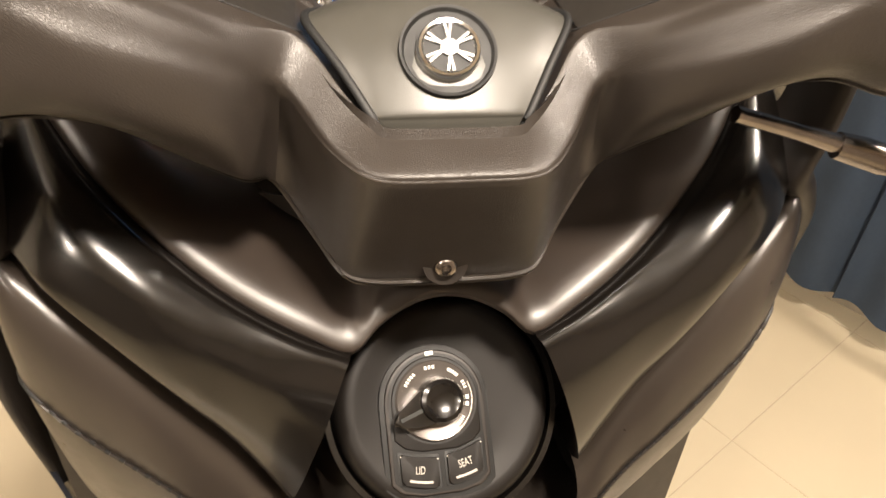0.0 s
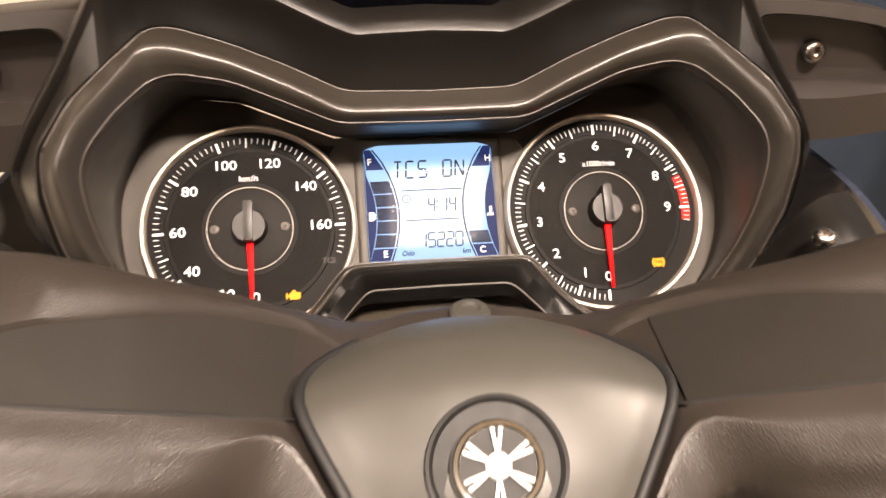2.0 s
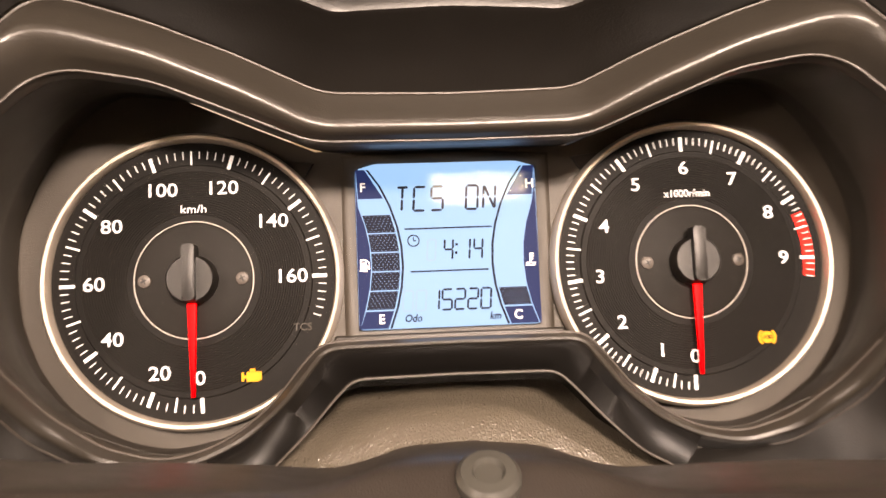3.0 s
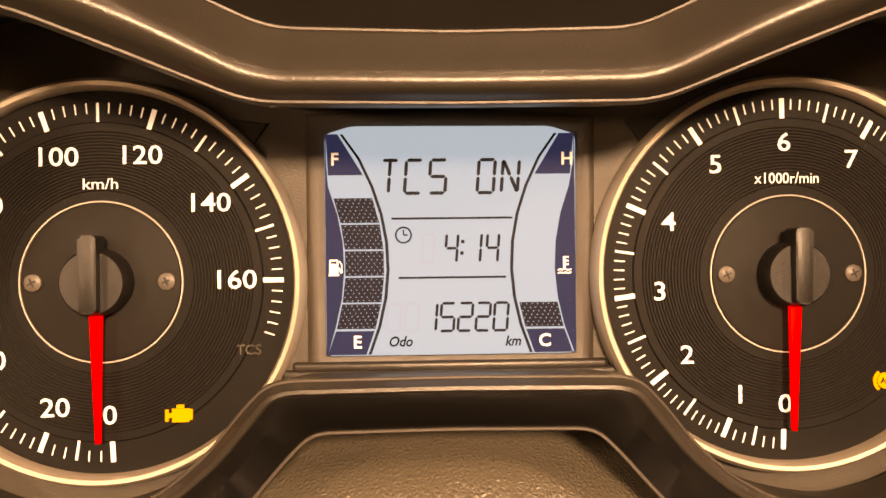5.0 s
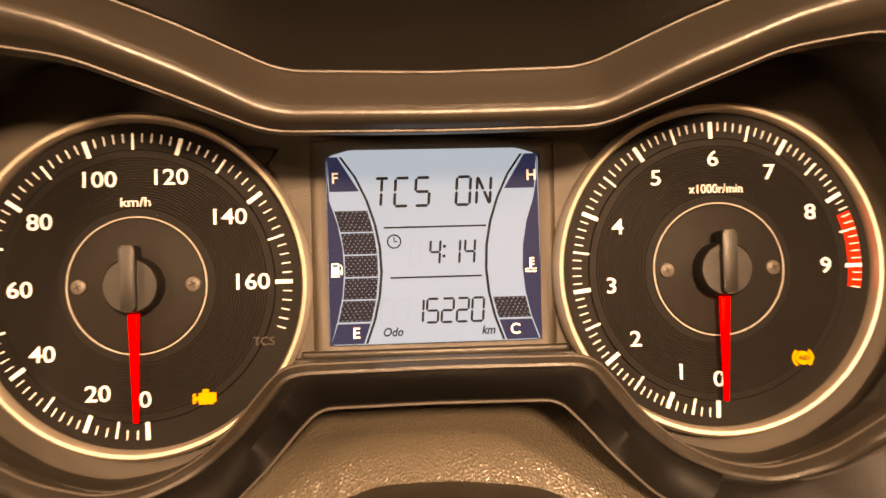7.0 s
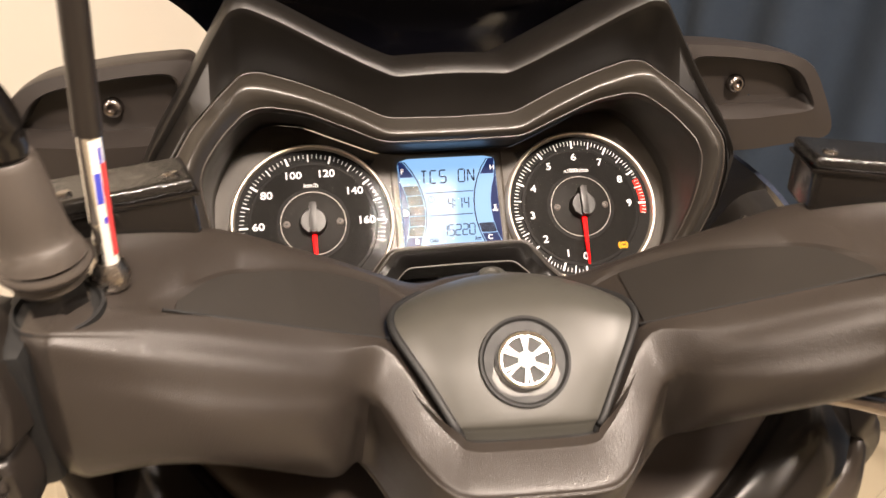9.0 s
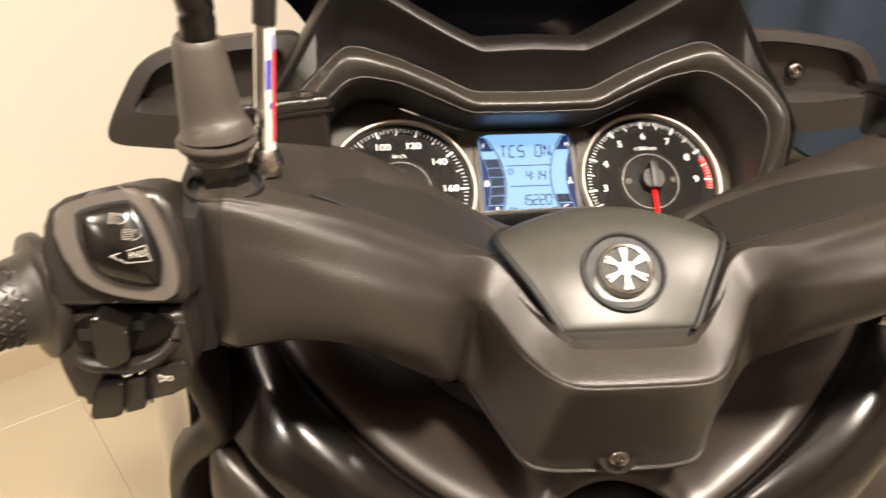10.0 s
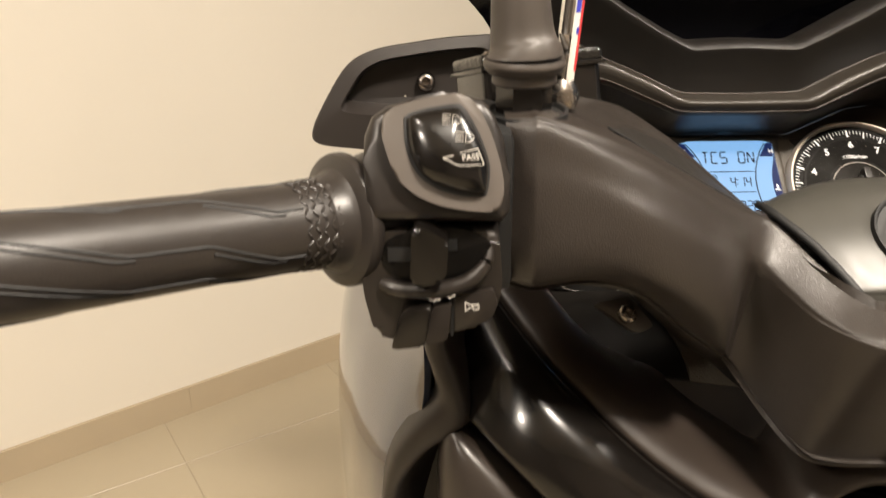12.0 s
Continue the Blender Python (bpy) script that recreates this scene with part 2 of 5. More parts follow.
def soften(points, r, n=4):
    """An outline with its corners rounded by about r."""
    out = []
    k = len(points)
    for i in range(k):
        a, b, c = (np.array(points[(i + d) % k], float) for d in (-1, 0, 1))
        la, lc = np.linalg.norm(a - b), np.linalg.norm(c - b)
        p, q = b + (a - b) / la * min(r, la * 0.45), b + (c - b) / lc * min(r, lc * 0.45)
        for s in range(n + 1):
            t = s / n
            out.append(tuple((1 - t) ** 2 * p + 2 * t * (1 - t) * b + t * t * q))
    return out


def box(m, sx, sy, sz, bevel=0.002, seg=2):
    bm = bmesh.new()
    bmesh.ops.create_cube(bm, size=1, matrix=m @ Matrix.Diagonal((sx, sy, sz, 1)))
    if bevel:
        bmesh.ops.bevel(bm, geom=list(bm.edges), offset=bevel, segments=seg, profile=0.6, affect="EDGES", clamp_overlap=True)
    return bm


def lettering(name, text, size, m, mat, parent, wide=1.0, bold=0.0, shear=0.0, label=""):
    cu = bpy.data.curves.new(name, "FONT")
    cu.body, cu.size, cu.align_x, cu.align_y = text, size, "CENTER", "CENTER"
    cu.extrude, cu.offset, cu.shear, cu.resolution_u = 0.0001, bold * size, shear, 3
    tmp = new("tmp", cu)
    me = bpy.data.meshes.new_from_object(tmp)
    bpy.data.objects.remove(tmp)
    me.transform(PLACE @ m @ Matrix.Diagonal((wide, 1, 1, 1)))
    me.materials.append(mat)
    me.name = name
    ob = new(name, me)
    ob.parent = parent
    if label:
        tagged(ob, label)
    return ob


def flat(polys, m, h, thick=0.00025):
    """Thin printed shapes, each a convex polygon of (x, y) in frame m, joined."""
    bm = bmesh.new()
    for poly in polys:
        low = [bm.verts.new(m @ Vector((x, y, h))) for x, y in poly]
        high = [bm.verts.new(m @ Vector((x, y, h + thick))) for x, y in poly]
        k = len(poly)
        bm.faces.new(high), bm.faces.new(low[::-1])
        for i in range(k):
            bm.faces.new((low[i], low[(i + 1) % k], high[(i + 1) % k], high[i]))
    return bm


def bar(x0, y0, x1, y1, w):
    d = Vector((x1 - x0, y1 - y0)).normalized() * w / 2
    return [(x0 + d.y, y0 - d.x), (x1 + d.y, y1 - d.x), (x1 - d.y, y1 + d.x), (x0 - d.y, y0 + d.x)]


def screw(parent, p, normal, r, mat=STEEL, name="screw"):
    m = basis(p, normal)
    bm = lathe([(r, -0.002), (r, r * 0.30), (r * 0.86, r * 0.58), (r * 0.60, r * 0.72), (r * 0.42, r * 0.74), (r * 0.36, r * 0.2), (0, r * 0.2)], m, 20)
    return part(name, bm, mat, parent, "small steel screw with a recessed head")


# ---------------------------------------------------------------- room


def slab(name, a, b, c, d, depth, mat):
    """A four-cornered plate, thickened away from its face."""
    a, b, c, d = (Vector(v) for v in (a, b, c, d))
    n = (b - a).cross(d - a).normalized() * depth
    bm = bmesh.new()
    lo, hi = [bm.verts.new(v) for v in (a, b, c, d)], [bm.verts.new(v + n) for v in (a, b, c, d)]
    bm.faces.new(lo[::-1]), bm.faces.new(hi)
    for i in range(4):
        bm.faces.new((lo[i], hi[i], hi[(i + 1) % 4], lo[(i + 1) % 4]))
    return tagged(part(name, bm, mat, smooth=False), kind="structure")


UU, VV = 4.4, 4.6
slab("wall_left", room(0, 0), room(UU, 0), room(UU, 0, CEILING), room(0, 0, CEILING), 0.12, WALLPAINT)
slab("wall_far", room(0, VV), room(0, 0), room(0, 0, CEILING), room(0, VV, CEILING), 0.12, WALLPAINT)
# unseen walls, toned down to hold back fill light and reflections
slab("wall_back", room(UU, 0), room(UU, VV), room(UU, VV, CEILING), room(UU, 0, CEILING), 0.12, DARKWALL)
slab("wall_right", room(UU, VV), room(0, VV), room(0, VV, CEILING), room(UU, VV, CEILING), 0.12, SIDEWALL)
slab("ceiling", room(0, 0, CEILING), room(UU, 0, CEILING), room(UU, VV, CEILING), room(0, VV, CEILING), 0.1, CEILPAINT)
floor = slab("floor", room(UU, 0, -0.0012), room(0, 0, -0.0012), room(0, VV, -0.0012), room(UU, VV, -0.0012), 0.1, GROUT)
# fixtures for the known panel and the three added fill lights
for lx, ly, lw, ll, watts in LAMPS:
    fix = tagged(part("ceiling_light", box(pose(lx, ly, CEILING - 0.011, 0, 0, 0), lw + 0.03, ll + 0.03, 0.02, 0.003), WHITEINK),
                 "flat square white ceiling light panel, switched on; three of the four are added fill", "ceiling light", "ceiling lights")
    part("diffuser", box(pose(lx, ly, CEILING - 0.0235, 0, 0, 0), lw, ll, 0.004, 0.001), DIFFUSER, fix)

# baseboard along the painted wall
for i in range(7):
    a, b = 0.006 + i * 0.6, 0.6 + i * 0.6 + 0.0055
    base = slab("baseboard", room(a, 0.010), room(b, 0.010), room(b, 0.010, 0.075), room(a, 0.010, 0.075), 0.009, SKIRT)

# ---------------------------------------------------------------- scooter
scooter = new("scooter")
tagged(scooter, "dark maxi scooter with black plastic handlebar cover and lit instrument cluster", "scooter")

DO = Vector((0, 0.2235, 0.938))
DM = basis(DO, (0, -0.70, 0.714), (0, 0.714, 0.70))          # frame of the dial faces
PLACE = BODY


def crest(x, v, off=0.0):
    """A point over the dial faces at the height of the bezel's crest: x across, v up the faces, off towards the rider."""
    side = float(np.interp(abs(x), (0, .047, .1426, .178, .2), (0, 0, .010, .040, .045))) * float(np.interp(v, (-.06, 0, .03), (.4, .9, 1)))
    return tuple(DM @ Vector((x, v, .0264 + .315 * (v + .0295) + side + off)))


def both(half):
    """The half outline from the top centre to the bottom centre, closed round the other side."""
    return half + [(-q[0], *q[1:]) for q in half[-2:0:-1]]


RIDGE = [(0, .0470), (.0475, .0475), (.072, .0590), (.102, .0705), (.130, .0770), (.143, .0765), (.157, .0550), (.170, .0360), (.178, .0180), (.1785, .0080), (.174, -.013),
         (.165, -.033), (.153, -.053), (.135, -.067), (.113, -.0725), (.095, -.069), (.079, -.0615), (.065, -.050), (.054, -.037), (.048, -.0295), (0, -.0290)]
INNER = [(0, .0440), (.0500, .0445), (.076, .0545), (.103, .0645), (.129, .0680), (.142, .0645), (.157, .0460), (.1685, .0270), (.172, .0150), (.171, .0020), (.168, -.014),
         (.161, -.032), (.150, -.049), (.133, -.063), (.113, -.0690), (.096, -.066), (.081, -.0585), (.068, -.0475), (.057, -.034), (.0495, -.0268), (0, -.0263)]
RIM = [(0, .0630), (.046, .0640), (.076, .0768), (.105, .0870), (.131, .0938), (.143, .0925), (.160, .0710), (.175, .0500), (.189, .0260), (.190, .0080), (.186, -.016),
       (.176, -.038), (.162, -.060), (.140, -.075), (.113, -.0790), (.091, -.0745), (.073, -.0665), (.059, -.0545), (.049, -.0410), (.0445, -.0340), (0, -.0335)]
MASK = [(0, .050), (.048, .050), (.085, .066), (.113, .076), (.130, .076), (.155, .060), (.171, .022), (.167, -.022), (.148, -.050), (.106, -.066), (.068, -.054), (.047, -.034), (0, -.033)]


def ring_loft(loops, n=5, r=.014):
    """Lofts closed loops of points, each smoothed round."""
    bm = bmesh.new()
    rows = []
    for loop in loops:
        k = len(loop)
        s = soften(loop, r, 4) if n == 0 else spline(loop[-2:] + loop + loop[:3], n)[2 * n:(2 + k) * n]
        rows.append([bm.verts.new(q) for q in s])
    for r0, r1 in zip(rows, rows[1:]):
        for i in range(len(r0)):
            bm.faces.new((r0[i], r0[(i + 1) % len(r0)], r1[(i + 1) % len(r0)], r1[i]))
    return bm


def grow(half, d, ds=0.0):
    """Moves a half outline outwards from its middle."""
    out = []
    for x, s in half:
        k = math.hypot(x, s - 0.035) or 1
        out.append((x + d * x / k, s + d * (s - 0.035) / k + ds))
    return out


def between(a, b, t):
    return [(p[0] + (q[0] - p[0]) * t, p[1] + (q[1] - p[1]) * t) for p, q in zip(a, b)]


def loop_e(half, off):
    return both([crest(x, v, off) for x, v in half])


def span(half):
    return [(-x, y, z) for x, y, z in half[:0:-1]] + half


def on_faces(half, h):
    return both([tuple(DM @ Vector((x, v, h))) for x, v in half])


def toward(a, loop_h, t):
    """A loop part way from the bezel's inner edge down to the faces."""
    return [tuple(np.array(p) * (1 - t) + np.array(q) * t) for p, q in zip(a, loop_h)]


FOOT = [(0, .0505), (.0500, .0505), (.076, .0615), (.103, .0735), (.126, .0770), (.138, .0730), (.152, .0600), (.163, .0420), (.1705, .0230), (.1715, .0050), (.1690, -.0160),
        (.161, -.035), (.149, -.050), (.131, -.0615), (.112, -.0665), (.095, -.064), (.0785, -.0585), (.0630, -.0495), (.0515, -.0365), (.0455, -.0275), (0, -.0270)]
lip_loop, foot_loop = loop_e(INNER, -.0062), on_faces(FOOT, .0005)
bezel = part("cluster_bezel", ring_loft([
    loop_e(grow(RIM, .002), -.060), loop_e(grow(RIM, .0005), -.022), loop_e(RIM, -.0165), loop_e(between(RIDGE, RIM, .90), -.0145), loop_e(between(RIDGE, RIM, .45), -.0062), loop_e(between(RIDGE, RIM, .24), -.0020), loop_e(between(RIDGE, RIM, .11), -.0004),
    loop_e(RIDGE, 0), loop_e(between(RIDGE, INNER, .35), -.0006), loop_e(between(RIDGE, INNER, .68), -.0028), loop_e(between(RIDGE, INNER, .90), -.0056), lip_loop, loop_e(between(RIDGE, INNER, 1.08), -.0072), loop_e(between(RIDGE, INNER, 1.15), -.0100)], 0, .007), BEZEL, scooter, "black plastic bezel framing both dials")
part("funnel", ring_loft([loop_e(between(RIDGE, INNER, 1.04), -.0080), toward(loop_e(between(RIDGE, INNER, 1.08), -.0090), foot_loop, .25), toward(loop_e(between(RIDGE, INNER, 1.08), -.0090), foot_loop, .75), on_faces(grow(FOOT, .0012), .0040), foot_loop], 0, .007), FUNNEL, bezel)


def loop_tube(loop, r):
    """A thin bead along a closed loop."""
    pts = soften(loop, .007, 4)
    return tube(pts + pts[:2], r, 6, 1, False)


# paler beads along the edges take the place of their highlights
part("bezel_edge_highlight", loop_tube(loop_e(INNER, -.0058), .0005), BOOT, bezel, "thin pale bead in place of the edge highlight")
part("bezel_edge_highlight", loop_tube(loop_e(between(RIDGE, RIM, .96), -.0152), .0005), BOOT, bezel, "thin pale bead in place of the edge highlight")

cluster = part("instrument_panel", prism([tuple(q[:2]) for q in both(grow(FOOT, .003))], DM, -.012, -.0015), PLATE, scooter, "brown-black textured plate between the dials")

for v, h, w in ((-.0262, -.0010, .094), (-.0284, .0002, .100)):
    part("plate_step", box(DM @ Matrix.Translation((0, v, h)), w, .0030, .0040, .0012, 3), FUNNEL, cluster)
for side in (-1, 1):
    tri = [(side * .0535, .0465), (side * .0665, .0480), (side * .0585, .0390)]
    part("corner_recess", prism(tri if side < 0 else tri[::-1], DM, -.002, -.0002, .0006), HOOD, cluster)

# dials


def polar(a, r):
    return (r * math.cos(radians(a)), r * math.sin(radians(a)))


def dial(name, cx, majors, step_ticks, numbers, unit, unit_wide, extra, needle_at, red=()):
    m = DM @ Matrix.Translation((cx, 0, 0))
    face = part(name, lathe([(.0565, -.001), (.0565, .0012), (.047, .0012), (.0465, .0018), (.024, .0018), (0, .0018)], m, 96), DIAL, scooter, "round black dial with white printed scale")
    # fine grooves turned into the face
    grooves = bmesh.new()
    for i in range(19):
        r = .0265 + i * .00095
        vs = [grooves.verts.new(m @ Vector((*polar(k * 5, q), h))) for q, h in ((r, .0017), (r + .0003, .00215), (r + .0006, .0017)) for k in range(72)]
        for j in range(2):
            for k in range(72):
                grooves.faces.new((vs[j * 72 + k], vs[j * 72 + (k + 1) % 72], vs[j * 72 + 72 + (k + 1) % 72], vs[j * 72 + 72 + k]))
    part("turned_grooves", grooves, DISC, face)
    part("rim", lathe([(.0595, -.001), (.0592, .0045), (.0580, .0062), (.0568, .0060), (.0562, .0045), (.0560, .001)], m, 128), RING, face, "pale satin metal rim")
    part("inner_ring", lathe([(.0237, .0016), (.0237, .0024), (.0233, .0024), (.0233, .0016)], m, 96), MARK, face)
    part("centre_disc", lathe([(.0230, .001), (.0230, .0024), (.0222, .0027), (0, .0027)], m, 64), DISC, face)
    keys = sorted(majors)
    minor = []
    for a, b in zip(keys, keys[1:]):
        a0, a1 = majors[a], majors[b]
        n = step_ticks if a != 0 else max(4, round(step_ticks * 0.6))
        for i in range(1, n):
            ang = a0 + (a1 - a0) * i / n
            mid = 2 * i == n
            minor.append(bar(*polar(ang, .0494 if not mid else .0468), *polar(ang, .0525), .00035 if not mid else .0007))
    last = majors[keys[-1]]
    for i in range(1, extra + 1):
        ang = last - i * abs(majors[keys[-1]] - majors[keys[-2]]) / step_ticks
        minor.append(bar(*polar(ang, .0494), *polar(ang, .0525), .00035))
    part("minor_ticks", flat(minor, m, .0013), PRINT, face, smooth=False)
    for k in keys:
        part("major_tick", flat([bar(*polar(majors[k], .0452), *polar(majors[k], .0527), .0014)], m, .0013), PRINT, face, smooth=False)
        if k in numbers:
            x, y = polar(majors[k], .0392 if len(numbers[k]) < 3 else .0385)
            lettering("numeral", numbers[k], .0078, m @ Matrix.Translation((x, y, .0021)), PRINT, face, 1.14, 0.006)
    lettering("unit_label", unit, .0046, m @ Matrix.Translation((0, .0285, .0021)), PRINT, face, unit_wide, 0.0)
    if red:
        part("red_zone", flat([[polar(red[0] + (red[1] - red[0]) * i / 12, .0480), polar(red[0] + (red[1] - red[0]) * (i + 1) / 12, .0480),
                                polar(red[0] + (red[1] - red[0]) * (i + 1) / 12, .0527), polar(red[0] + (red[1] - red[0]) * i / 12, .0527)] for i in range(12)], m, .0012, .0001), REDZONE, face, smooth=False)
    for sx in (-.0192, .0192):
        s = lathe([(.0026, .0025), (.0025, .0036), (.0015, .0041), (0, .0041)], m @ Matrix.Translation((sx, 0, 0)), 20)
        sc = part("dial_screw", s, GREYRING, face, "tiny cross-head screw")
        part("cross_slot", flat([bar(-.0013, 0, .0013, 0, .0005), bar(0, -.0013, 0, .0013, .0005)], m @ Matrix.Translation((sx, 0, 0)) @ pose(0, 0, 0, 0, 0, 25), .0041, .0002), DARK, face)
    # hub, thumb bar and needle
    part("hub", lathe([(.0098, .0025), (.0096, .0085), (.0088, .0098), (0, .0098)], m, 48), HOOD, face, "black round needle hub")
    part("hub_bar", prism(soften([(-.0026, -.0085), (.0026, -.0085), (.0026, .0135), (-.0026, .0135)], .0012), m, .006, .0128, .0008), HOOD, face)
    nd = m @ pose(0, 0, 0, 0, 0, needle_at + 90)
    part("needle", prism([(-.0018, -.0095), (.0018, -.0095), (.0007, -.0460), (-.0007, -.0460)], nd, .0060, .0074, .0003), NEEDLE, face, "glowing red needle resting at zero")
    return face, m


SPEED = {0: 273, 20: 249.5, 40: 215.5, 60: 181, 80: 145.5, 100: 109.3, 120: 72.7, 140: 36, 160: 0}
REVS = {0: 268, 1: 247.5, 2: 218, 3: 187.5, 4: 156.5, 5: 123.5, 6: 91.2, 7: 60, 8: 29.5, 9: 0}
speedo, SM = dial("speedometer", -.1018, SPEED, 10, {k: str(k) for k in SPEED}, "km/h", 1.15, 5, 270.5)
tacho, TM = dial("tachometer", .1014, REVS, 10, {k: str(k) for k in REVS}, "x1000r/min", 0.92, 3, 269, (22, -9))
lettering("unlit_icon", "TCS", .0042, SM @ Matrix.Translation((.0425, -.0205, .0021)), PLATE, speedo, 1, 0.01)


def icon_ring(m, x, y, mat, parent):
    f = m @ Matrix.Translation((x, y, 0))
    part("warning_lamp", lathe([(.0024, .0016), (.0024, .0028), (0, .0028)], f, 24), mat, parent, "lit amber warning lamp")
    for a in (0, 180):
        part("lamp_bracket", flat([bar(*polar(a - 50 + i * 20, .0034), *polar(a - 30 + i * 20, .0034), .0008) for i in range(5)], f, .0020, .0006), mat, parent)


icon_ring(TM, .0293, -.0325, AMBER, tacho)
lettering("lamp_word", "ABS", .0024, TM @ Matrix.Translation((.0293, -.0325, .0030)), DIAL, tacho, 1, .01)
part("engine_lamp", flat([bar(-.0016, 0, .0022, 0, .0030), bar(-.0030, 0, -.0016, 0, .0010), bar(-.0028, -.0013, -.0028, .0013, .0007), bar(-.0006, .0020, .0010, .0020, .0008), bar(.0024, -.0010, .0024, .0014, .0010)], SM @ Matrix.Translation((.0222, -.0392, 0)) @ Matrix.Diagonal((1.3, 1.3, 1, 1)), .0020, .0006), AMBER, speedo, "lit amber engine warning lamp")

# display
L0 = DM @ Matrix.Translation((0, 0, .0005))
lcd = part("lcd_display", prism(soften([(-.0368, -.0228), (.0374, -.0228), (.0378, .0426), (.0300, .0450), (-.0290, .0452), (-.0368, .0428)], .002), L0, -.0015, .0003), LCD, scooter, "glowing pale blue LCD with dark segments")
part("lcd_frame", ring_loft([[tuple(L0 @ Vector((x * a, .011 + (y - .011) * a, h))) for x, y in
                             ((-.0372, -.0232), (0, -.0234), (.0376, -.0232), (.0382, .010), (.0386, .0438), (0, .0462), (-.0372, .0444), (-.0372, .010))]
                             for a, h in ((1.15, -.0022), (1.12, -.0012), (1.09, -.0008), (1.03, -.0014), (1.0, -.0016))], 1), PLATE, lcd)


def arc_edge(side, r_off):
    """The curved inner edge of a side mask, bottom to top."""
    out = []
    for i in range(9):
        t = i / 8
        y = -.0225 + t * .0665
        bow = 1 - ((t - .40) / .60) ** 2 if t > .40 else 1 - ((.40 - t) / .62) ** 2
        out.append((side * min(.0364 if side < 0 else .0373, .0314 - .0135 * bow + r_off), y - (.0012 if i == 8 else 0)))
    return out


for side in (-1, 1):
    e = arc_edge(side, .0134)
    polys = [[e[i], e[i + 1], (side * (.0367 if side < 0 else .0375), e[i + 1][1]), (side * (.0367 if side < 0 else .0375), e[i][1])] for i in range(8)]
    part("side_mask", flat([p if side > 0 else p[::-1] for p in polys], L0, .0003, .0002), LCDMASK, lcd, smooth=False)
    a, b = arc_edge(side, .0000), arc_edge(side, .0009)
    polys = [[a[i], a[i + 1], b[i + 1], b[i]] for i in range(8)]
    part("gauge_line", flat(polys, L0, .0003, .0002), LCDINK, lcd, smooth=False)
    cells = 5 if side < 0 else 1
    a, b = arc_edge(side, .0015), arc_edge(side, .0129)

    def at(c, t):
        i = min(7, int(t * 8))
        k = t * 8 - i
        return tuple(np.array(c[i]) * (1 - k) + np.array(c[i + 1]) * k)
    for c in range(cells):
        t0, t1 = .115 + c * .118, .115 + c * .118 + .110
        cell = part("gauge_cell", flat([[at(a, t0), at(a, t1), at(b, t1), at(b, t0)]], L0, .0004, .0002), LCDINK, lcd, smooth=False)
        dots = []
        for i in range(7):
            for j in range(7):
                p, q = np.array(at(a, t0 + (t1 - t0) * (i + .5) / 7)), np.array(at(b, t0 + (t1 - t0) * (i + .5) / 7))
                x, y = p + (q - p) * (j + .25 + .5 * (i % 2)) / 7
                dots.append([(x - .00014, y - .00014), (x + .00014, y - .00014), (x + .00014, y + .00014), (x - .00014, y + .00014)])
        part("cell_dots", flat(dots, L0, .0006, .00005), LCDGHOST, cell, smooth=False)
    for t0, t1 in ((0, .105), (.80, 1)):
        part("gauge_end", flat([[at(a, t0), at(a, t1), at(b, t1), at(b, t0)]], L0, .0004, .0002), LCDMASK, lcd, smooth=False)
for txt, x, y in (("F", -.0338, .0352), ("E", -.0276, -.0189), ("H", .0352, .0350), ("C", .0280, -.0190)):
    lettering("gauge_letter", txt, .0052, L0 @ Matrix.Translation((x, y, .0010)), PRINT, lcd, 1.0, 0.02)
for y, x0, x1 in ((.0177, -.0172, .0187), (.0001, -.0153, .0167)):
    part("divider", flat([bar(x0, y, x1, y, .0006)], L0, .0004), LCDINK, lcd, smooth=False)
lettering("unit_label", "Odo", .0042, L0 @ Matrix.Translation((-.0150, -.0189, .0005)), LCDINK, lcd, 0.9, 0.02, 0.25)
lettering("unit_label", "km", .0042, L0 @ Matrix.Translation((.0185, -.0191, .0005)), LCDINK, lcd, 0.9, 0.02, 0.25)
part("clock_icon", flat([bar(.0023 * math.cos(k * math.tau / 20), .0023 * math.sin(k * math.tau / 20), .0023 * math.cos((k + 1) * math.tau / 20), .0023 * math.sin((k + 1) * math.tau / 20), .0005) for k in range(20)], L0 @ Matrix.Translation((-.0137, .0128, 0)), .0004), LCDINK, lcd)
part("clock_icon", flat([bar(0, 0, 0, .0016, .0004), bar(0, 0, .0012, 0, .0004)], L0 @ Matrix.Translation((-.0137, .0128, 0)), .0003), LCDINK, lcd)

SEGMENTS = {"a": (0, 1, 1, 1), "g": (0, .5, 1, .5), "d": (0, 0, 1, 0), "f": (0, .5, 0, 1), "b": (1, .5, 1, 1), "e": (0, 0, 0, .5), "c": (1, 0, 1, .5),
            "i": (.5, .5, .5, 1), "l": (.5, 0, .5, .5), "h": (0, 1, .5, .5), "k": (.5, .5, 1, 0)}
GLYPHS = {"T": "ail", "C": "adef", "S": "afgcd", "O": "abcdef", "N": "febchk", "4": "fgbc", "1": "bc", "5": "afgcd", "2": "abged", "0": "abcdef"}


